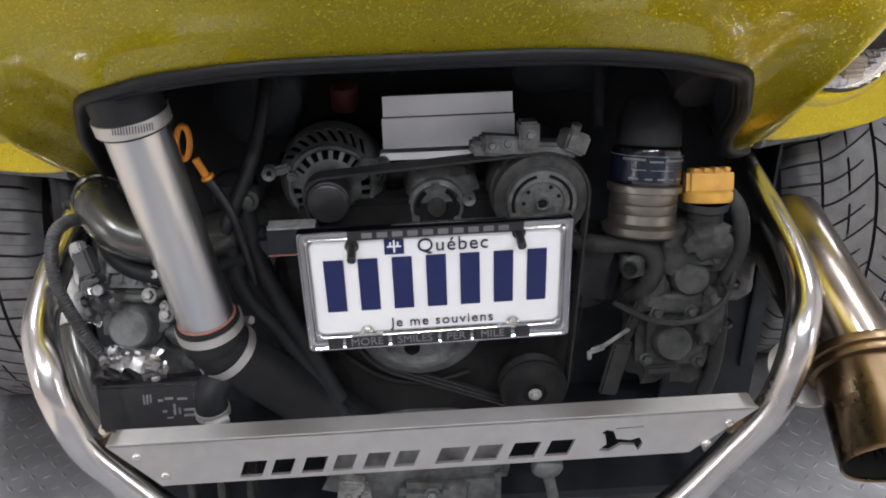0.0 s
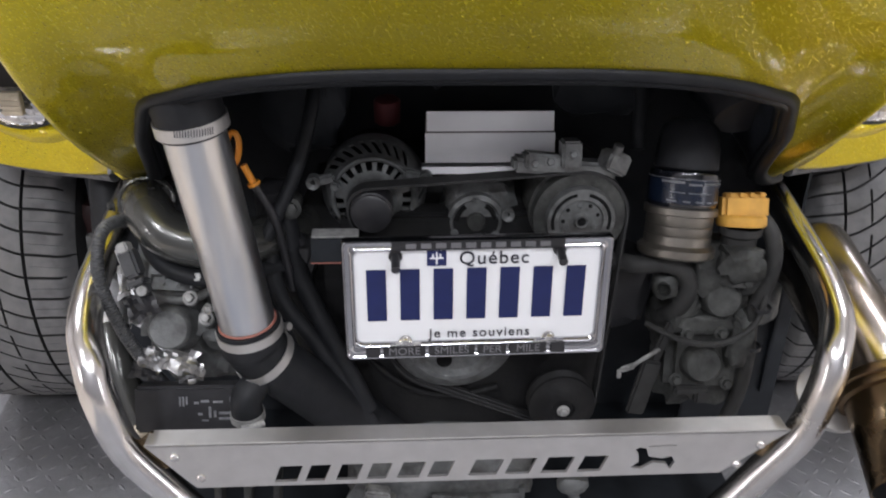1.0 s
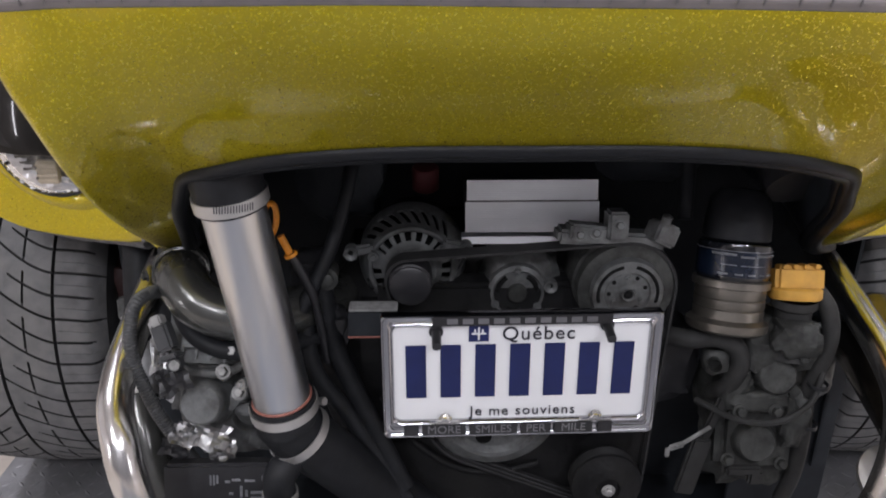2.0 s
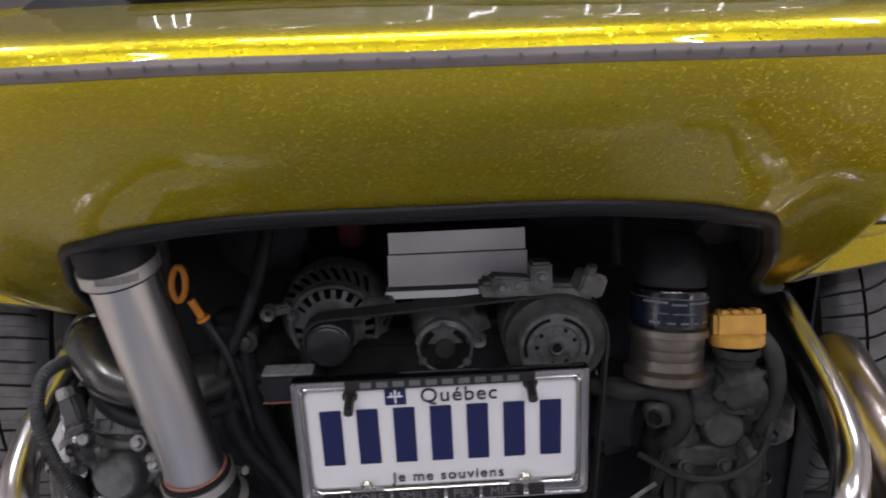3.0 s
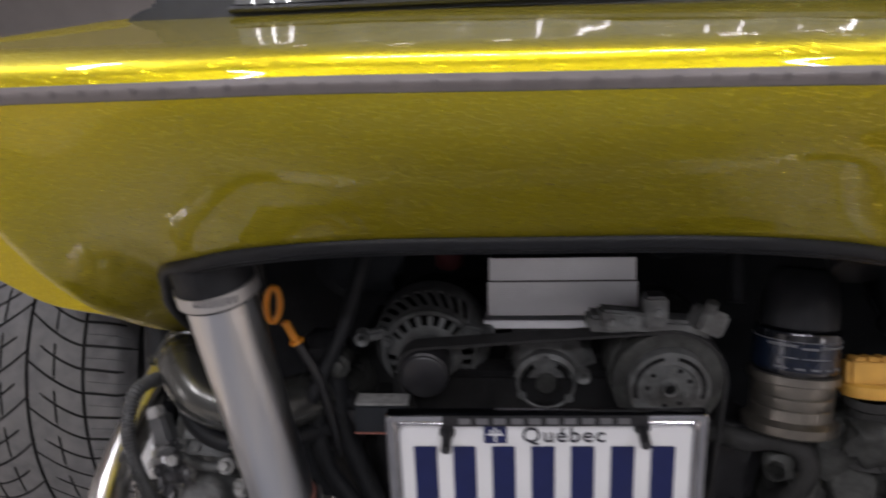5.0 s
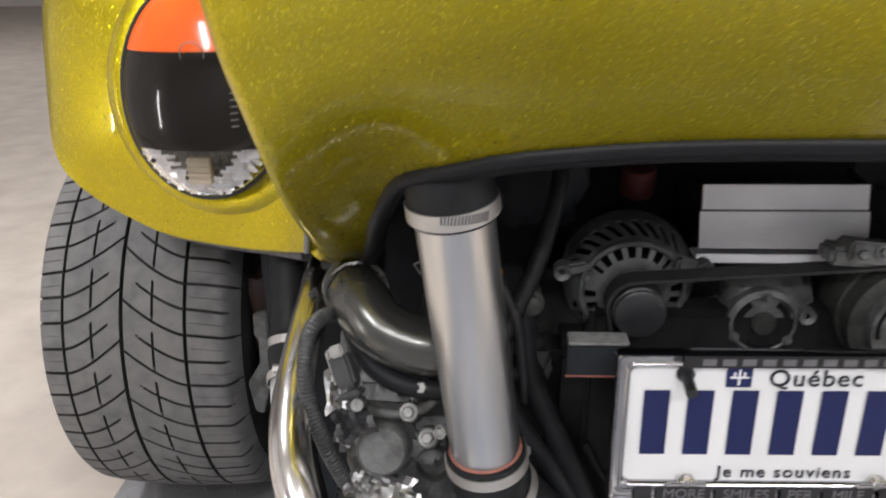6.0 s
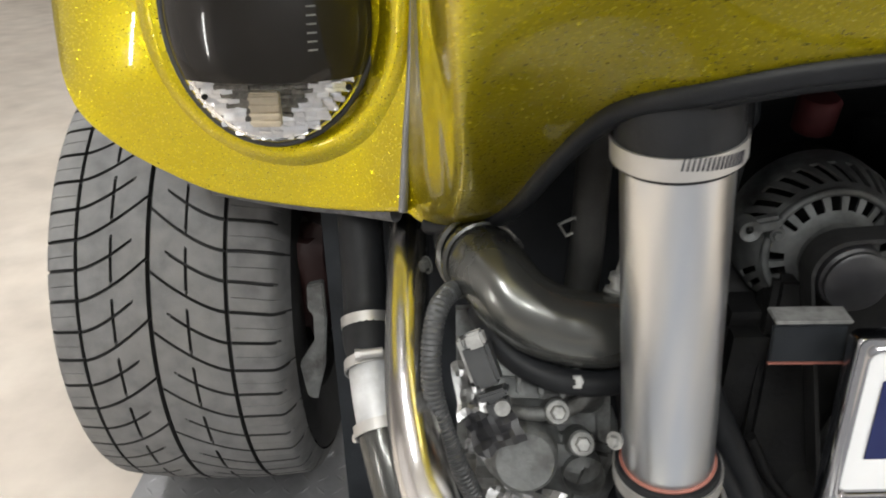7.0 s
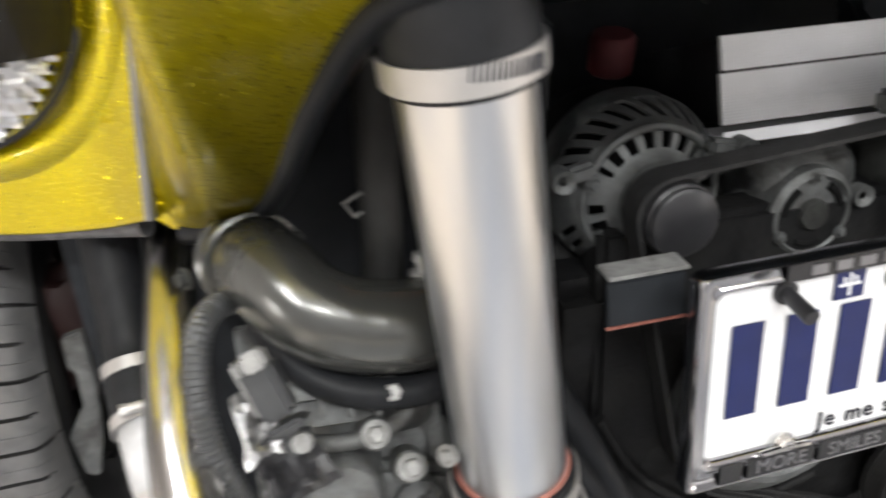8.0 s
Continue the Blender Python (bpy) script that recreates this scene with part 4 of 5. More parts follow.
block = part("engine_block", join(lump((0, 1.02, .42), (.3, .14, .28), 1, .15), lump((0, .96, .30), (.26, .1, .16), 2, .3), box((-.02, .93, .46), (.34, .06, .2), pose(0, 0, 0, 6, 0, 0), .015)), GRIME, car, "dirty dark cast engine block")
part("oil_sump", join(lump((-.02, .88, .2), (.17, .08, .08), 3, .25), box((.0, .84, .17), (.2, .05, .07), None, .01)), CAST, block, "grimy cast oil sump")
part("drain_boss", join(box((-.012, .80, .185), (.07, .026, .045), pose(0, 0, 0, -8, 6, 0), .01), bolt((-.0, .785, .2), (0, -1, .2), .008, .008), lump((.03, .812, .175), (.03, .02, .03), 71, .3, 2), lathe([(0, .012), (0, .018), (.02, .018), (.024, .012)], (-.04, .80, .17), (0, -1, .2), 20)), CAST, block, "cast drain boss with bolt")
part("pale_bracket", join(box((-.115, .80, .19), (.035, .02, .07), pose(0, 0, 0, 0, 10, 0), .003), box((-.095, .805, .18), (.02, .03, .05), None, .003), bolt((-.115, .79, .2), (0, -1, .2), .006, .006)), DULL, block, "pale metal bracket")
part("drop_link", join(sweep(spline([(.155, .79, .235), (.165, .79, .2), (.175, .79, .14)], 4), .008, 12), lump((.158, .79, .235), (.026, .016, .018), 5, .2, 2)), CAST, block, "grimy link rod")
for x in (-.33, -.29, -.25):
    part("lower_rib", box((x, .81, .2), (.01, .03, .1), pose(0, 0, 0, 0, 5, 0), .002), DARK_CAST, block)

# timing cover and crank pulley
part("timing_cover", join(prism([(-.15, .6), (.2, .6), (.2, .44), (.11, .345), (-.02, .325), (-.1, .35), (-.15, .42)], .04, Matrix.Translation((0, .888, 0)), .006), sweep(spline([(-.148, .885, .44), (-.115, .881, .38), (-.06, .878, .335), (0, .878, .322), (.06, .88, .335)], 5), .005, 10)), GRIME, block, "grimy black timing cover")
crank = part("crank_pulley", lathe([(0, 0), (0, .016), (.004, .018), (.004, .05), (-.003, .056), (-.003, .062), (.006, .066), (.012, .082), (.016, .086), (.022, .086), (.024, .083), (.028, .086), (.034, .086), (.036, .05), (.036, 0)], (-.005, .845, .437), (0, 1, 0), 56), CAST, car, "dusty cast crankshaft pulley with holes")
# no holes are cut: black discs paint their darkness on the web
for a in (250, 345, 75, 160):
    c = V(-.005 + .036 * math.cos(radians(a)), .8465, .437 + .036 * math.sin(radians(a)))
    part("pulley_hole_shade", lathe([(0, 0), (0, .0105), (.003, .0105), (.003, 0)], c, (0, 1, 0), 20), SOOT_AND_SHADE, crank, "black disc painting the dark of a pulley hole")
part("pulley_bolt", bolt((-.005, .845, .437), (0, -1, 0), .011, .01), CAST, crank)
low = part("lower_pulley", lathe([(0, 0), (0, .014), (-.004, .016), (-.002, .03), (.004, .036), (.006, .046), (.009, .047), (.011, .0445), (.013, .047), (.015, .0445), (.017, .047), (.019, .0445), (.021, .047), (.023, .0445), (.025, .047), (.03, .047), (.032, .02), (.06, .02), (.06, 0)], (.146, .835, .328), (0, 1, -.05), 48), GRIME, car, "black lower belt pulley")
part("pulley_bolt", bolt((.146, .831, .328), (0, -1, 0), .006, .006), DULL, low)

# belt: hull of the pulleys
circ = [(-.108, .617, .0275), (.150, .605, .0585), (.146, .328, .05), (-.005, .437, .0895)]
pts2 = sorted((x + r * math.cos(a), z + r * math.sin(a)) for x, z, r in circ for a in [2 * math.pi * k / 40 for k in range(40)])


def hull(p):
    def half(seq):
        out = []
        for q in seq:
            while len(out) > 1 and (out[-1][0] - out[-2][0]) * (q[1] - out[-2][1]) - (out[-1][1] - out[-2][1]) * (q[0] - out[-2][0]) <= 0:
                out.pop()
            out.append(q)
        return out[:-1]
    return half(p) + half(p[::-1])


loop = hull(pts2)
bv = []
mid = (.03, .5)
for x, z in loop:
    d = Vector((x - mid[0], 0, z - mid[1])).normalized()
    for dy, o in ((.858, .0), (.858, .004), (.881, .004), (.881, 0), (.8765, 0), (.8755, -.0018), (.8725, -.0018), (.8715, 0), (.8675, 0), (.8665, -.0018), (.8635, -.0018), (.8625, 0)):
        bv.append(Vector((x + d.x * o, dy, z + d.z * o)))
part("drive_belt", (bv, grid_faces(len(loop), 12, True, True)), BELT, car, "black ribbed drive belt")

# alternator
AC = V(-.107, .893, .618)
# the core is near black so the gaps behind the bell look deeply shaded
alt = part("alternator", lathe([(.012, 0), (.014, .03), (.02, .05), (.04, .06), (.06, .062), (.1, .06), (.105, .03), (.105, 0)], AC + V(0, .004, 0), (0, 1, 0), 48), SOOT_AND_SHADE, car, "grimy cast alternator with radial cooling slots")


def slotted_bell(prof, slots, n=240):
    """Cast cover turned about the y axis; each slot row is (profile row, count, open share, slant, arcs left solid)."""
    bm = bmesh.new()
    rows = [[bm.verts.new(AC + V(r * math.cos(2 * math.pi * k / n + tw), y, r * math.sin(2 * math.pi * k / n + tw))) for k in range(n)] for y, r, tw in [(*q, .07 * max(0, i - 6)) for i, q in enumerate(prof)]]
    for i in range(len(prof) - 1):
        for k in range(n):
            deg = 360 * (k + .5) / n
            gone = False
            for row, count, share, slant, solid in slots:
                if row == i and not any(a <= deg <= b for a, b in solid):
                    gone = gone or ((deg + slant * i) * count / 360) % 1 < share
            if not gone:
                bm.faces.new((rows[i][k], rows[i][(k + 1) % n], rows[i + 1][(k + 1) % n], rows[i + 1][k]))
    bmesh.ops.recalc_face_normals(bm, faces=bm.faces[:])
    bmesh.ops.solidify(bm, geom=bm.faces[:], thickness=.0028)
    bm.verts.index_update()
    out = [v.co.copy() for v in bm.verts], [tuple(v.index for v in f.verts) for f in bm.faces]
    bm.free()
    return out


SOLID_IN = ((150, 172), (18, 40), (262, 284))
SOLID_OUT = ((152, 190), (4, 30), (258, 286))
part("front_bell", slotted_bell([(-.003, .016), (-.004, .03), (.001, .0335), (.0035, .0375), (.006, .0455), (.0085, .049), (.009, .0535), (.014, .0575), (.02, .061), (.027, .0645), (.033, .067), (.037, .068), (.06, .068)],
                                [(3, 20, .62, 0, SOLID_IN), (4, 20, .56, 0, SOLID_IN), (7, 30, .56, 0, SOLID_OUT), (8, 30, .56, 0, SOLID_OUT), (9, 30, .56, 0, SOLID_OUT)]), ALT_CAST, alt, "cast front bell with two rows of slots", 35)
part("bell_ring", sweep(ring_path(AC + V(0, .0085, 0), (0, 1, 0), .0515, 48), .0035, 10, closed=True), ALT_CAST, alt)
for a in (160, 30, 275):
    c = AC + V(.05 * math.cos(radians(a)), .003, .05 * math.sin(radians(a)))
    part("bell_boss", join(lathe([(0, 0), (-.002, .006), (.006, .0075), (.012, .008)], c, (0, 1, 0), 16), bolt(c, (0, -1, 0), .0042, .004)), ALT_CAST, alt)
for lx, lz, sgn in ((-.041, .648, -1), (-.18, .644, 1)):
    part("mount_lug", join(lathe([(0, .0035), (-.003, .0085), (.012, .0085), (.012, .0035)], (lx, .886, lz), (0, 1, 0), 20), box((lx + sgn * .014, .894, lz + .002), (.026, .012, .012), pose(0, 0, 0, 0, -12 * sgn, 0), .003)), ALT_CAST, alt, "cast mounting lug")
part("alternator_pulley", lathe([(0, 0), (0, .022), (.002, .0245), (.005, .0245), (.006, .0235), (.008, .026), (.012, .0265), (.04, .0265), (.042, .018), (.07, .018)], (-.108, .8465, .617), (0, 1, 0), 40), PLASTIC, alt, "black capped alternator pulley")
# tensioner
ten = part("tensioner", join(lathe([(0, 0), (0, .01), (.002, .012), (.002, .028), (-.002, .031), (.002, .036), (.02, .037), (.06, .034), (.06, 0)], (.0235, .888, .588), (0, 1, 0), 40), lump((.03, .93, .6), (.06, .04, .05), 7, .2)), CAST, car, "grimy cast belt tensioner")
# slots are solid black bars, their shade put into the colour
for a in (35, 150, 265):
    part("tensioner_slot_shade", sweep(ring_path((.0235, .8895, .588), (0, 1, 0), .0245, 10, a - 26, a + 26), .0032, 8), SOOT_AND_SHADE, ten, "black bar painting the shade in a kidney slot")
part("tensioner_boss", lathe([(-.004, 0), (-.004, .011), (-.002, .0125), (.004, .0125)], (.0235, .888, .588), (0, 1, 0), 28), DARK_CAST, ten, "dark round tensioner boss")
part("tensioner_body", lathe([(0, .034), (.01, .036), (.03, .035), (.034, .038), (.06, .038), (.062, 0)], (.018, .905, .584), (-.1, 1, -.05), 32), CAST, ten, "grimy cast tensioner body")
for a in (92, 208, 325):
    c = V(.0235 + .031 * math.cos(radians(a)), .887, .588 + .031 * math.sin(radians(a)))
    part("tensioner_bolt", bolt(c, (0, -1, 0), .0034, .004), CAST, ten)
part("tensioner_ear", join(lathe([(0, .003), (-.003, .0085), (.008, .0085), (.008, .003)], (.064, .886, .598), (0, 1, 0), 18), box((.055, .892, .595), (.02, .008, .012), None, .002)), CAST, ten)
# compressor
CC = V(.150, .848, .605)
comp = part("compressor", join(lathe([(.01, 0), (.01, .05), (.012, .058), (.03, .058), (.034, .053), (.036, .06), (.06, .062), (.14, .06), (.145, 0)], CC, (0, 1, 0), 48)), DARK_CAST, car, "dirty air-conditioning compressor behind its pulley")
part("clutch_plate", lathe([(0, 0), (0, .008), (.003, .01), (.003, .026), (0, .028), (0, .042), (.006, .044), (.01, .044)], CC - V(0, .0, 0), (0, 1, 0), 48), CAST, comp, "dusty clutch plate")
# black arcs paint the shade of the clutch slots
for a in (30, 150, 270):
    part("clutch_slot_shade", sweep(ring_path(CC + V(0, .0015, 0), (0, 1, 0), .0355, 14, a - 48, a + 48), .0027, 6), SOOT_AND_SHADE, comp)
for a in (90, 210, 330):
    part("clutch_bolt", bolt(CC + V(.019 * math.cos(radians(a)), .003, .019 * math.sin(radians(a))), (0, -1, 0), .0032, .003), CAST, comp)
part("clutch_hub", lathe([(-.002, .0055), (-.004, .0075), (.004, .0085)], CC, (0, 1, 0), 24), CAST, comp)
part("clutch_bolt", bolt(CC, (0, -1, 0), .0045, .002), SOOT_AND_SHADE, comp)
# small black discs paint the dark of uncut holes
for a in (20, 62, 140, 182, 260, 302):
    part("clutch_hole_shade", lathe([(-.0006, 0), (-.0006, .0026), (.002, .0026)], CC + V(.022 * math.cos(radians(a)), .003, .022 * math.sin(radians(a))), (0, 1, 0), 12), SOOT_AND_SHADE, comp)
part("compressor_head", box((.13, .878, .667), (.13, .035, .018), pose(0, 0, 0, -8, 4, 0), .004), CAST, comp, "cast top of the compressor")
for c, q, m in (((.1, .872, .676), (.046, .03, .02), pose(0, 0, 0, -10, 8, 5)), ((.134, .87, .686), (.024, .03, .034), pose(0, 0, 0, -8, 0, 0)), ((.187, .865, .676), (.03, .03, .026), pose(0, 0, 0, -15, 28, 10))):
    part("hose_fitting", box(c, q, m, .003), CAST, comp, "cast hose fitting")
part("valve_stem", lathe([(0, 0), (0, .006), (.012, .006), (.014, .003), (.014, 0)], (.186, .855, .69), (.2, -.2, 1), 14), CAST, comp)
for c in ((.108, .856, .68), (.134, .853, .69), (.09, .858, .677)):
    part("fitting_bolt", bolt(c, (0, -1, .4), .005, .006), CAST, comp)
part("pivot_bolt", join(lathe([(0, .012), (.03, .012)], (-.210, .885, .61), (0, 1, 0), 18), bolt((-.210, .885, .61), (0, -1, .2), .009, .01)), DARK_CAST, alt, "dark steel pivot bolt")
shelf = part("guard_shelf", box((-.15, .826, .603), (.056, .02, .003), pose(0, 0, 0, 4, 0, 0), .001), DULL, car, "pale sheet-metal bracket above the plate")
part("bracket_face", box((-.152, .817, .585), (.054, .004, .03), pose(0, 0, 0, -6, 0, 0), .001), BAY, shelf)
part("red_edge", box((-.152, .814, .5695), (.056, .003, .0016), None, .0005), SILICONE, shelf, "red edging")
# control box
BXM = pose(0, 0, 0, -15, 0, 0)
up, back = (BXM @ V(0, 0, 1)), (BXM @ V(0, 1, 0))
base_c = V(.0425, .919, .657)
cbox = part("control_box", box(base_c + up * .032 + back * .058, (.162, .11, .062), BXM, .004), PLASTIC, car, "silver finned control box above the engine")


def ribbed_face(h0, h1, w):
    """Sheet with fine level ribs pressed into it."""
    n = int((h1 - h0) / .0011)
    verts = []
    for k in range(n + 1):
        q = base_c + up * (h0 + (h1 - h0) * k / n) - back * (.00022 if k % 2 else 0)
        verts += [q - V(w, 0, 0), q + V(w, 0, 0), q + V(w, 0, 0) + back * .004, q - V(w, 0, 0) + back * .004]
    f = grid_faces(n + 1, 4, False, True)
    return verts, f + [(3, 2, 1, 0), (4 * n, 4 * n + 1, 4 * n + 2, 4 * n + 3)]


part("lower_face", ribbed_face(.0, .0375, .083), BOX_METAL, cbox, "silver ribbed metal face", 20)
part("upper_face", ribbed_face(.0395, .0645, .081), BOX_METAL, cbox, "silver ribbed metal face", 20)
part("box_tray", join(box(V(.04, .925, .648), (.17, .03, .003), None, .001), box(V(.04, .911, .6495), (.17, .003, .009), BXM, .001)), BOX_METAL, cbox, "bent metal tray")
red = part("red_cap", lathe([(0, 0), (0, .014), (.003, .0185), (.03, .019), (.034, .016), (.034, 0)], (-.09, 1.01, .683), (0, -.2, 1), 10), RED, car, "dull red terminal cap")
for k, (c, q) in enumerate((((-.2, 1.03, .70), (.07, .06, .07)), ((.2, 1.02, .74), (.08, .05, .06)), ((.33, 1.0, .78), (.06, .06, .05)), ((-.235, .93, .6), (.035, .035, .04)), ((-.215, .9, .53), (.035, .03, .045)), ((.235, .93, .47), (.045, .04, .07)))):
    part("dark_housing", lump(c, q, 11 + k, .3), BAY if k < 3 else PLASTIC, car, "black housing deep in the engine bay")
part("inlet_duct", sweep(spline([(.27, 1.06, .80), (.31, .98, .79), (.345, .92, .765), (.352, .88, .73)], 6), lambda s: .05 - .006 * s, 22), PLASTIC, car, "black plastic inlet duct in the bay corner")
for i, pth in enumerate(([(-.2, 1.05, .75), (-.18, .95, .74), (-.2, .9, .66), (-.24, .86, .58)], [(-.12, 1.06, .78), (-.05, 1.0, .77), (-.02, .98, .74)], [(-.22, .9, .6), (-.205, .88, .52), (-.17, .86, .44), (-.12, .84, .33)], [(.19, 1.02, .8), (.23, .95, .76), (.225, .9, .68)], [(-.24, .88, .58), (-.23, .86, .5), (-.185, .85, .43), (-.115, .835, .31)])):
    part("engine_hose", sweep(spline(pth, 8), (.009, .007, .013, .009, .011)[i], 12), RUBBER, car, "black rubber engine hose")
# dipstick
dip = part("dipstick", join(sweep([V(-.2575, .862, .677), V(-.2475, .862, .653)], .0045, 12), lathe([(0, .0045), (0, .008), (.004, .008), (.004, .004)], (-.248, .862, .655), V(.01, 0, -.024), 16), sweep([q + V(0, 0, 0) for q in [V(-.268 + .009 * math.cos(t) * .8 + .004 * math.sin(t), .862, .697 + .02 * math.sin(t) - .003 * math.cos(t)) for t in [2 * math.pi * k / 28 for k in range(28)]]], .0036, 10, closed=True)), ORANGE, car, "orange plastic oil dipstick with ring handle")
part("dipstick_tube", sweep(spline([(-.248, .862, .655), (-.232, .862, .62), (-.222, .862, .585), (-.215, .875, .5)], 6), .0055, 10), PLASTIC, dip, "black dipstick tube")

# left cylinder head
lh = part("cylinder_head", join(box((-.345, .89, .50), (.13, .07, .16), pose(0, 0, 0, -24, 0, 0), .016), lump((-.335, .89, .42), (.09, .05, .07), 22, .12, 3)), CAST, car, "grimy cast aluminium cylinder head")
cover_m = pose(0, 0, 0, -38, 8, 6)
part("cam_cover", join(box((-.352, .858, .54), (.088, .05, .056), cover_m, .016), lump((-.33, .866, .515), (.055, .03, .03), 23, .1, 3), sweep(spline([(-.395, .842, .518), (-.36, .828, .514), (-.325, .826, .517), (-.3, .835, .53)], 6), .006, 10)), CAST, lh, "smooth cast cam cover with a flanged edge")
for k in range(4):
    part("cover_rib", box((-.378 + .017 * k, .834 - .001 * k, .552 - .002 * k), (.0035, .008, .034), cover_m, .0015), CAST, lh)
part("core_plug", lathe([(0, 0), (0, .0225), (.003, .0255), (.012, .027), (.03, .029), (.034, .033), (.05, .034)], (-.357, .800, .488), (0, 1, -.42), 36), CAST, lh, "round cast cam plug")
for c in ((-.331, .822, .519), (-.312, .812, .496), (-.318, .826, .545)):
    part("bolt_boss", lathe([(-.03, .0125), (-.01, .0115), (.0, .0105), (.002, .008), (.002, 0)], c, (0, -.8, .55), 20), CAST, lh, "pale cast bolt boss")
    part("head_bolt", bolt(tuple(V(*c) + V(0, -.8, .55).normalized() * .002), (0, -.8, .55), .006, .008), DULL, lh, "flanged steel bolt")
part("bearing_cap", join(box((-.325, .838, .468), (.05, .03, .03), pose(0, 0, 0, -20, 12, 0), .006), lathe([(0, .017), (.02, .017)], (-.308, .812, .462), (0, 1, -.3), 24)), CAST, lh)
part("lower_casting", join(lump((-.33, .865, .42), (.07, .035, .05), 24, .16, 3), box((-.30, .85, .43), (.03, .03, .07), pose(0, 0, 0, -10, 18, 0), .007)), CAST, lh)
part("spark_connector", join(box((-.39, .812, .573), (.02, .02, .034), pose(0, 0, 0, -25, -22, 0), .003), box((-.382, .802, .553), (.023, .021, .006), pose(0, 0, 0, -25, -22, 0), .002), box((-.378, .80, .543), (.017, .018, .014), pose(0, 0, 0, -25, -22, 0), .003)), LOOM, lh, "grey plastic wiring connector")
part("connector_clip", join(box((-.395, .812, .594), (.014, .016, .012), pose(0, 0, 0, -25, -22, 0), .002), box((-.40, .818, .572), (.006, .02, .036), pose(0, 0, 0, -25, -22, 0), .002), lathe([(0, 0), (0, .006), (.006, .006), (.006, 0)], (-.376, .795, .546), (0, -1, .4), 14)), DULL, lh, "pale connector clip")
def torn_sheet(c, w, h, m, seed):
    """A thin crumpled sheet with a ragged outline."""
    n, verts = 9, []
    for j in range(n):
        for i in range(n):
            u, v = i / (n - 1) - .5, j / (n - 1) - .5
            edge = max(abs(u), abs(v)) * 2
            k = 1 + .28 * noise.noise(Vector((u * 5 + seed, v * 5, 1.7))) * edge
            d = .22 * min(w, h) * noise.noise(Vector((u * 4, v * 4 + seed, 4.2))) + .1 * min(w, h) * noise.noise(Vector((u * 11, v * 11 + seed, .2)))
            verts.append(m.to_3x3() @ V(u * w * k, d, v * h * k) + Vector(c))
    back = [q + m.to_3x3() @ V(0, .0012, 0) for q in verts]
    f = grid_faces(n, n)
    ring = [i for i in range(n)] + [n * k + n - 1 for k in range(1, n)] + [n * n - 1 - k for k in range(1, n)] + [n * (n - 1 - k) for k in range(1, n - 1)]
    o = n * n
    sides = [(ring[k], ring[(k + 1) % len(ring)], ring[(k + 1) % len(ring)] + o, ring[k] + o) for k in range(len(ring))]
    return verts + back, f + [tuple(a + o for a in reversed(q)) for q in f] + sides


for c, w, h, a, k in (((-.385, .798, .528), .036, .042, -25, 27), ((-.388, .79, .44), .034, .03, 20, 28)):
    part("shield_scrap", torn_sheet(c, w, h, pose(0, 0, 0, -35, a, 10), k), PLASTIC, lh, "black crumpled shield scrap", 20)
for c, w, h, a, k in (((-.352, .795, .447), .05, .03, 14, 31), ((-.334, .79, .428), .034, .022, -18, 32), ((-.378, .79, .452), .03, .026, 30, 33), ((-.40, .812, .55), .022, .04, -20, 34), ((-.394, .806, .505), .018, .024, 10, 35)):
    part("foil_shield", torn_sheet(c, w, h, pose(0, 0, 0, -42, a, -8), k), FOIL, lh, "crumpled shiny heat-shield foil", 20)
lab = part("coil_pack", box((-.333, .775, .391), (.136, .03, .058), pose(0, 0, 0, -22, 0, 0), .004), PLASTIC, car, "black ignition module with worn label")
lm = Matrix.Translation((-.333, .775, .391)) @ pose(0, 0, 0, -22, 0, 0)
for u, v, w, hh in ((-.012, .01, .0022, .012), (-.008, .01, .0022, .012), (-.004, .011, .0022, .01), (.008, .008, .006, .003), (.018, .01, .01, .003), (.034, .009, .012, .0025), (.05, .012, .004, .006), (.012, -.006, .005, .003), (.024, -.004, .003, .014), (.03, -.006, .003, .008), (.042, -.005, .014, .003), (.044, -.012, .018, .003), (.056, -.004, .003, .01), (.018, -.014, .008, .002)):
    part("label_bar", box(lm @ V(u, -.0152, v), (w, .0008, hh), pose(0, 0, 0, -22, 0, 0), 0), LABEL_BAR, lab, "worn grey label bar")
part("module_foot", box((-.392, .76, .365), (.03, .02, .008), pose(0, 0, 0, 20, 0, 0), .002), STRAW, lab)
part("tube_bolt", join(lathe([(0, 0), (0, .0042), (.012, .0042), (.014, .003), (.014, 0)], (-.290, .778, .53), (-.6, -.6, .3), 14), bolt((-.296, .772, .533), (-.6, -.6, .3), .0045, .005)), DULL, intake, "clamp screw")
part("hose_fitting", join(lathe([(0, .004), (0, .009), (.006, .009), (.007, .006), (.012, .006), (.013, .0085), (.018, .0085), (.02, .005), (.03, .005)], (-.287, .858, .602), (.25, .1, 1), 18)), DULL, lh, "bright barbed hose fitting")
part("white_clip", sweep([V(-.328, .888, .65), V(-.316, .888, .656), V(-.310, .888, .646), V(-.322, .888, .64)], .0016, 8, closed=True), DULL, lh, "small wire clip")
part("bay_tube", sweep(spline([(-.30, .9, .74), (-.302, .9, .69), (-.305, .89, .63), (-.31, .88, .58)], 6), .014, 14), HOSE, car, "black upright hose behind the intake pipe")

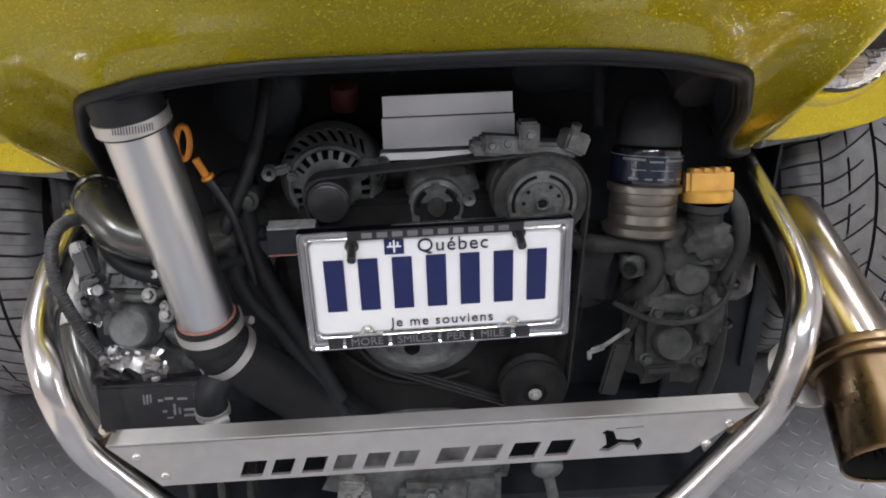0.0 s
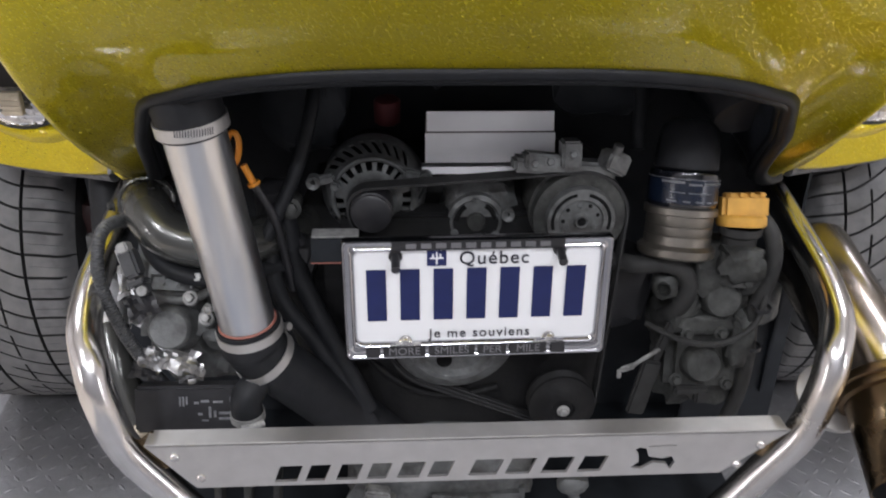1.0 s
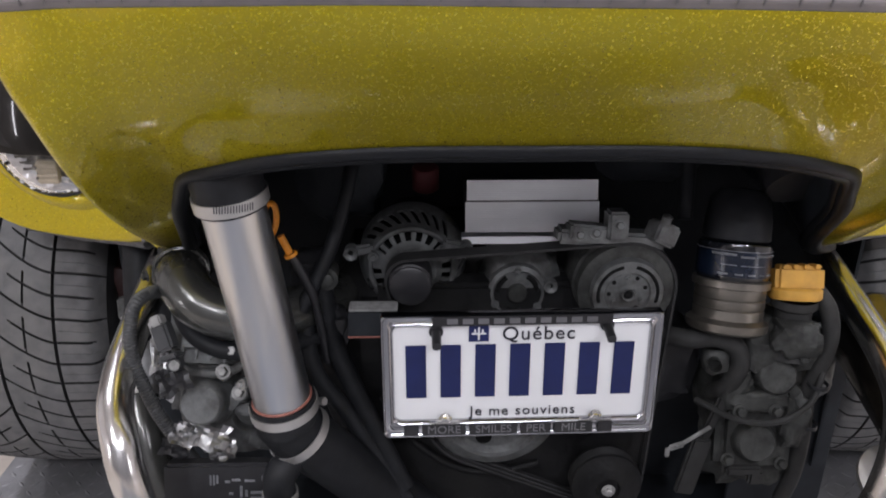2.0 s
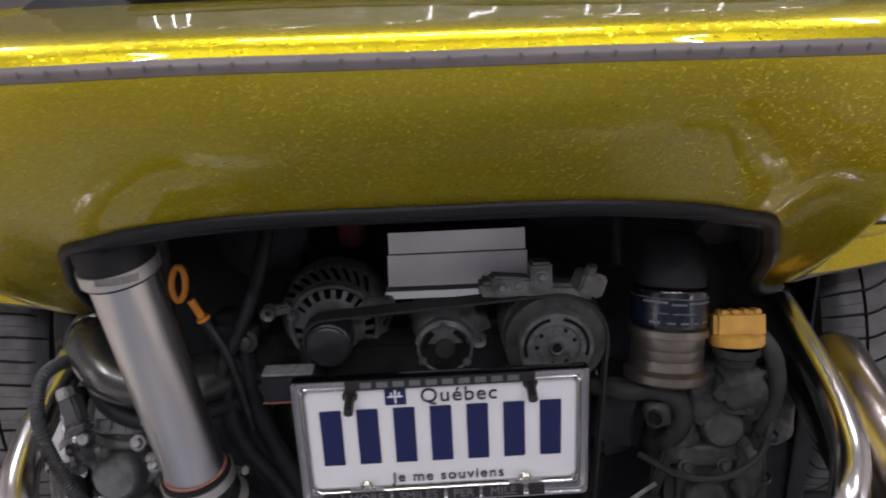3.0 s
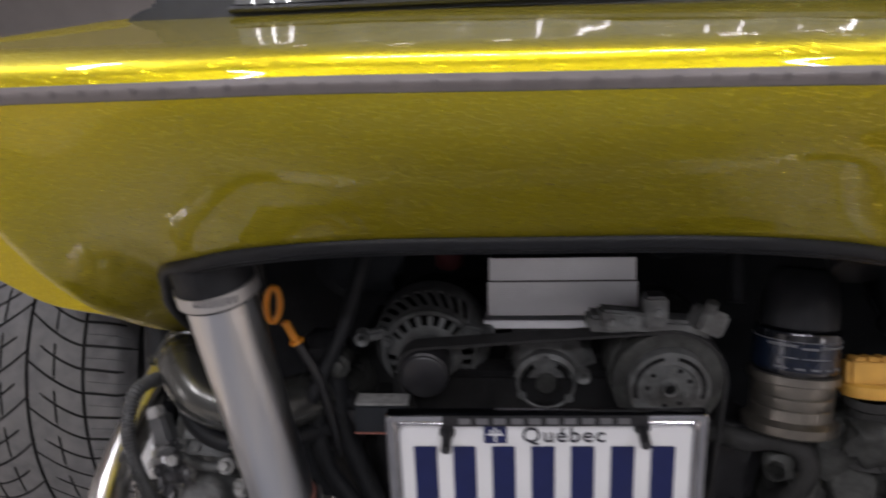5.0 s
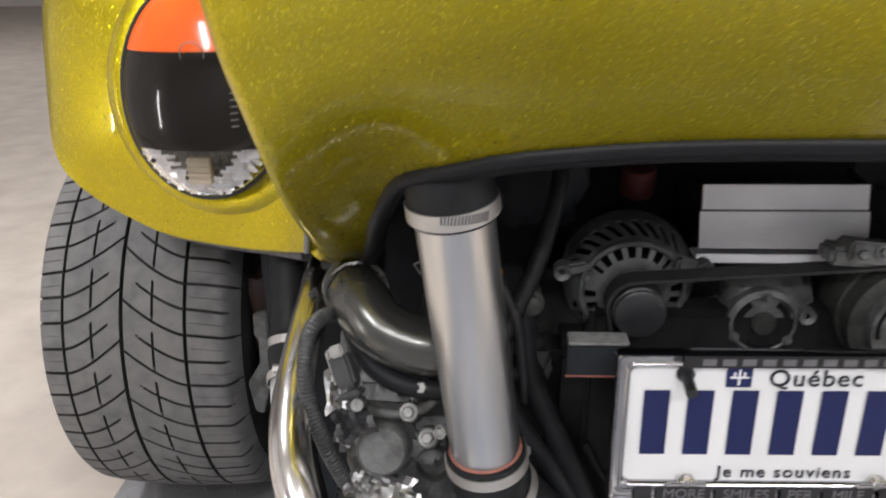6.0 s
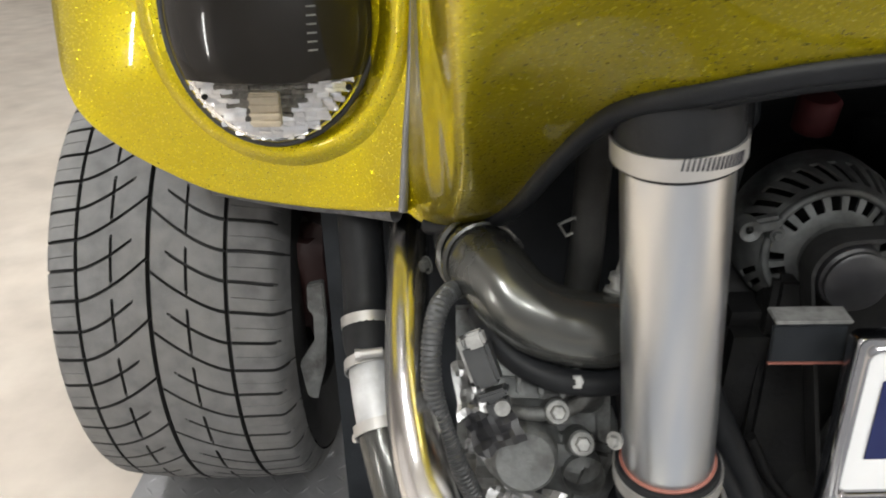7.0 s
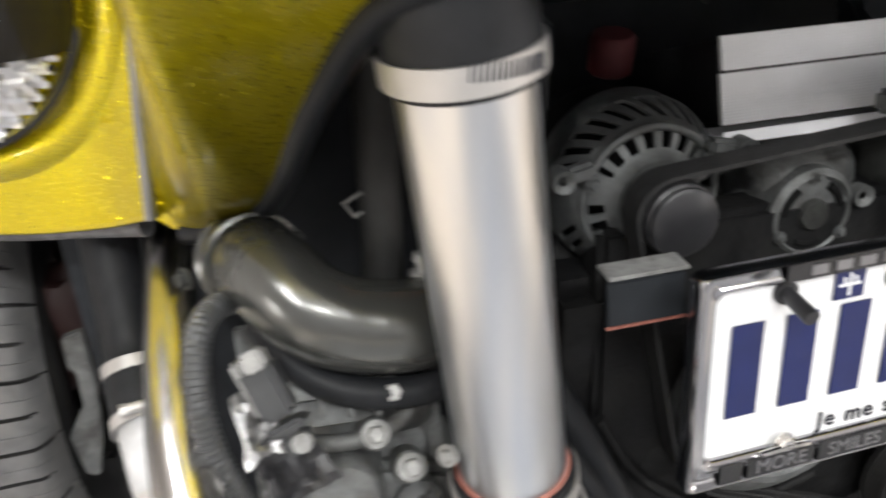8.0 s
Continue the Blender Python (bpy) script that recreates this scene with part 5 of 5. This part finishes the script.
# brake arm by the wheel
part("brake_plate", prism([(-.572, .455), (-.592, .45), (-.594, .415), (-.588, .41), (-.59, .37), (-.612, .335), (-.606, .285), (-.594, .28), (-.58, .33), (-.572, .40)], .012, Matrix.Translation((0, 1.15, 0)), .002), CAST, car, "pale grey brake bracket inside the wheel")
part("dark_caliper", lump((-.60, 1.25, .42), (.04, .06, .11), 41, .25), RED_DARK, car, "dark reddish caliper in shadow")

# right-hand side
f0, f1 = V(.2785, .862, .563), V(.289, .90, .70)
fa = (f1 - f0).normalized()
adapter = part("oil_filter_adapter", lathe([(-.012, .03), (-.012, .044), (-.009, .0475), (.0, .0485), (.003, .0445), (.005, .0415), (.016, .0415), (.0175, .0402), (.0195, .0415), (.028, .0415), (.0295, .0402), (.0315, .0415), (.042, .0415), (.0435, .0455), (.0515, .0455), (.053, .04), (.053, 0)], f0, fa, 48), ADAPTER, car, "machined steel oil filter adapter")
part("oil_filter", lathe([(.05, .04), (.052, .0415), (.06, .0425), (.094, .0425), (.097, .0415), (.098, .036), (.1, .0)], f0, fa, 48), GLOSS_BLACK, adapter, "glossy black oil filter")
part("filter_cup", lathe([(.0985, .0), (.0985, .036), (.101, .0395), (.125, .0385), (.15, .034), (.16, .024), (.162, 0)], f0, fa, 40), RUBBER, adapter, "matt black rubber cup over the filter")
part("filter_label", lathe([(.058, .0427), (.058, .0432), (.088, .0432), (.088, .0427)], f0, fa, 48), BLUE_LABEL, adapter, "dark blue printed filter band")
part("filter_edge", sweep(ring_path(f0 + fa * .0885, fa, .0432, 48), .0005, 6, closed=True), LABEL_BAR, adapter)
fu, fw, fd = basis(fa)
front = min(range(0, 360, 5), key=lambda a: ring_path(f0, fa, .045, 3, a, a + 1)[0][1])
for a0, a1, h0, r in ((-58, -14, .084, .0015), (-10, 12, .0825, .0013), (18, 56, .0845, .0016), (-55, -40, .0615, .0012), (-32, -22, .0615, .0012), (-14, -2, .0615, .0012), (6, 18, .0615, .0012), (28, 44, .0615, .0012), (-30, 10, .072, .0006), (16, 40, .0722, .0006)):
    part("label_bar", sweep(ring_path(f0 + fa * h0, fa, .0431, 14, front + a0, front + a1), r, 6), LABEL_BAR, adapter)
cm = pose(0, 0, 0, -20, 0, -4)
cap = part("filler_cap", join(box((.361, .872, .613), (.058, .026, .032), cm, .005), lathe([(0, 0), (0, .029), (.003, .031), (.012, .031), (.015, .028), (.015, 0)], (.361, .868, .587), cm @ V(0, 0, 1), 32)), YELLOW, car, "amber plastic oil filler cap")
for k in range(4):
    part("grip_rib", box(V(.342 + .013 * k, .8755, .6275), (.008, .026, .005), cm, .0015), YELLOW, cap)
part("filler_neck", lathe([(0, .027), (.01, .027), (.014, .022), (.05, .021), (.07, .026), (.075, .03)], (.361, .868, .589), (.0, -.1, -1), 28), HOSE, cap, "dusty black filler neck")
rh = part("cylinder_head", lump((.35, .905, .45), (.085, .06, .12), 51, .25, 4), DARK_CAST, car, "dark grimy cylinder head with bosses")
for c, q, k in (((.345, .885, .52), (.07, .05, .045), 52), ((.335, .885, .36), (.07, .05, .06), 53), ((.30, .86, .47), (.025, .025, .04), 54), ((.375, .85, .43), (.022, .03, .05), 55), ((.33, .85, .455), (.05, .02, .02), 56), ((.36, .85, .545), (.035, .03, .03), 57)):
    part("casting_boss", lump(c, q, k, .3), DARK_CAST, rh)
part("cam_carrier", box((.335, .86, .395), (.1, .03, .1), pose(0, 0, 0, -12, 0, 0), .012), DARK_CAST, rh)
part("core_plug", lathe([(0, 0), (0, .0225), (.003, .0255), (.012, .027), (.035, .029)], (.329, .828, .402), (0, 1, -.35), 36), DARK_CAST, rh, "round cast cam plug")
part("upper_plug", lathe([(0, 0), (0, .021), (.003, .024), (.03, .027)], (.344, .838, .495), (.1, 1, -.35), 32), DARK_CAST, rh)
for c, q, m in (((.31, .815, .372), (.045, .012, .012), pose(0, 0, 0, -10, 0, 0)), ((.327, .815, .362), (.02, .012, .022), None), ((.276, .85, .425), (.014, .01, .07), pose(0, 0, 0, 0, 16, 0)), ((.257, .845, .355), (.026, .01, .09), pose(0, 0, 0, 0, 10, 0))):
    part("head_bracket", box(c, q, m, .003), HOSE, rh, "grimy bracket")
for c in ((.3, .83, .45), (.345, .83, .45), (.29, .82, .385), (.365, .83, .37), (.37, .84, .52)):
    part("head_bolt", bolt(c, (0, -1, .35), .006, .008), DARK_CAST, rh)
part("coolant_hose", sweep(spline([(.2, .88, .535), (.232, .855, .54), (.262, .85, .544), (.286, .848, .535), (.298, .847, .513), (.294, .849, .487), (.285, .858, .466), (.28, .875, .45)], 7), .0118, 18), HOSE, car, "dusty rubber coolant hose")
part("hose_tee", join(lump((.272, .86, .508), (.02, .018, .022), 61, .3, 2), lathe([(0, .008), (.025, .008)], (.268, .855, .508), (-.3, -1, .3), 14)), DARK_CAST, car, "cast hose fitting")
part("side_loom", sweep(spline([(.385, .88, .60), (.399, .86, .58), (.404, .85, .551), (.402, .848, .52), (.395, .85, .487), (.39, .85, .455), (.396, .85, .40), (.395, .85, .34), (.388, .855, .29)], 7), .0105, 14), HOSE, car, "dusty black cable loom")
part("cable", sweep(spline([(.25, .85, .455), (.29, .81, .452), (.34, .81, .448), (.385, .828, .462), (.40, .84, .5)], 6), .004, 8), HOSE, car, "dusty cable across the head")
for c in ((.396, .839, .48), (.394, .84, .42)):
    part("loom_tie", lathe([(0, .011), (0, .0125), (.005, .0125), (.005, .011)], c, (0, 0, 1), 16), PLASTIC, car, "black cable tie")
part("shiny_shard", join(box((.247, .83, .412), (.05, .003, .007), pose(0, 0, 0, 20, -38, 0), .001), box((.228, .833, .396), (.018, .003, .012), pose(0, 0, 0, 20, -20, 0), .001), box((.218, .835, .385), (.006, .003, .02), pose(0, 0, 0, 20, -8, 0), .001)), DULL, car, "bright torn sheet-metal edge")
part("heat_shield", prism([(0, .2), (.16, .2), (.16, .72), (0, .66)], .004, Matrix.Translation((.53, 1.03, 0)) @ pose(0, 0, 0, 0, 0, 80)), BAY, car, "black heat shield between engine and wheel")
# added black sheet hides the lit sidewall where the fender's shadow belongs
part("shade_panel", box((.475, 1.035, .28), (.17, .006, .36), pose(0, 0, 0, 0, 0, 8), .002), BAY, car, "added black panel in place of the fender's shade")
part("rear_lump", lump((.46, .98, .42), (.035, .04, .05), 63, .3), CAST, car, "dim cast lump beside the muffler")

# exhaust
m0, m1, m2 = V(.515, .985, .507), V(.522, .73, .427), V(.512, .612, .372)
muf = part("muffler", lathe([(0, .0), (.002, .03), (.01, .047), (.022, .055), (.24, .055), (.262, .053), (.27, .0)], m0, m1 - m0, 48), MUFFLER, car, "polished chrome exhaust muffler")
ma = (m2 - m1).normalized()
part("tip_ring", lathe([(-.012, .05), (-.012, .062), (-.009, .0645), (.0, .0645), (.002, .061), (.006, .063), (.012, .062), (.014, .056)], m1, ma, 56), BRONZE, muf, "bronze heat-tinted flange ring")
part("exhaust_tip", lathe([(0, .0555), (.06, .056), (.118, .057), (.122, .0575), (.124, .0565), (.122, .0545), (.06, .0535), (0, .053)], m1, ma, 56), BRONZE, muf, "bronze heat-tinted exhaust tip")
part("tip_inside", lathe([(.02, 0), (.02, .0535), (.119, .0542)], m1, ma, 40), SOOT_AND_SHADE, muf, "sooty tip opening")
part("lower_flange", lathe([(0, 0), (0, .04), (.004, .046), (.012, .046), (.014, .04), (.014, 0)], (.475, .77, .385), V(.0, -.5, .86), 32), ALU, muf, "polished round flange under the tip")
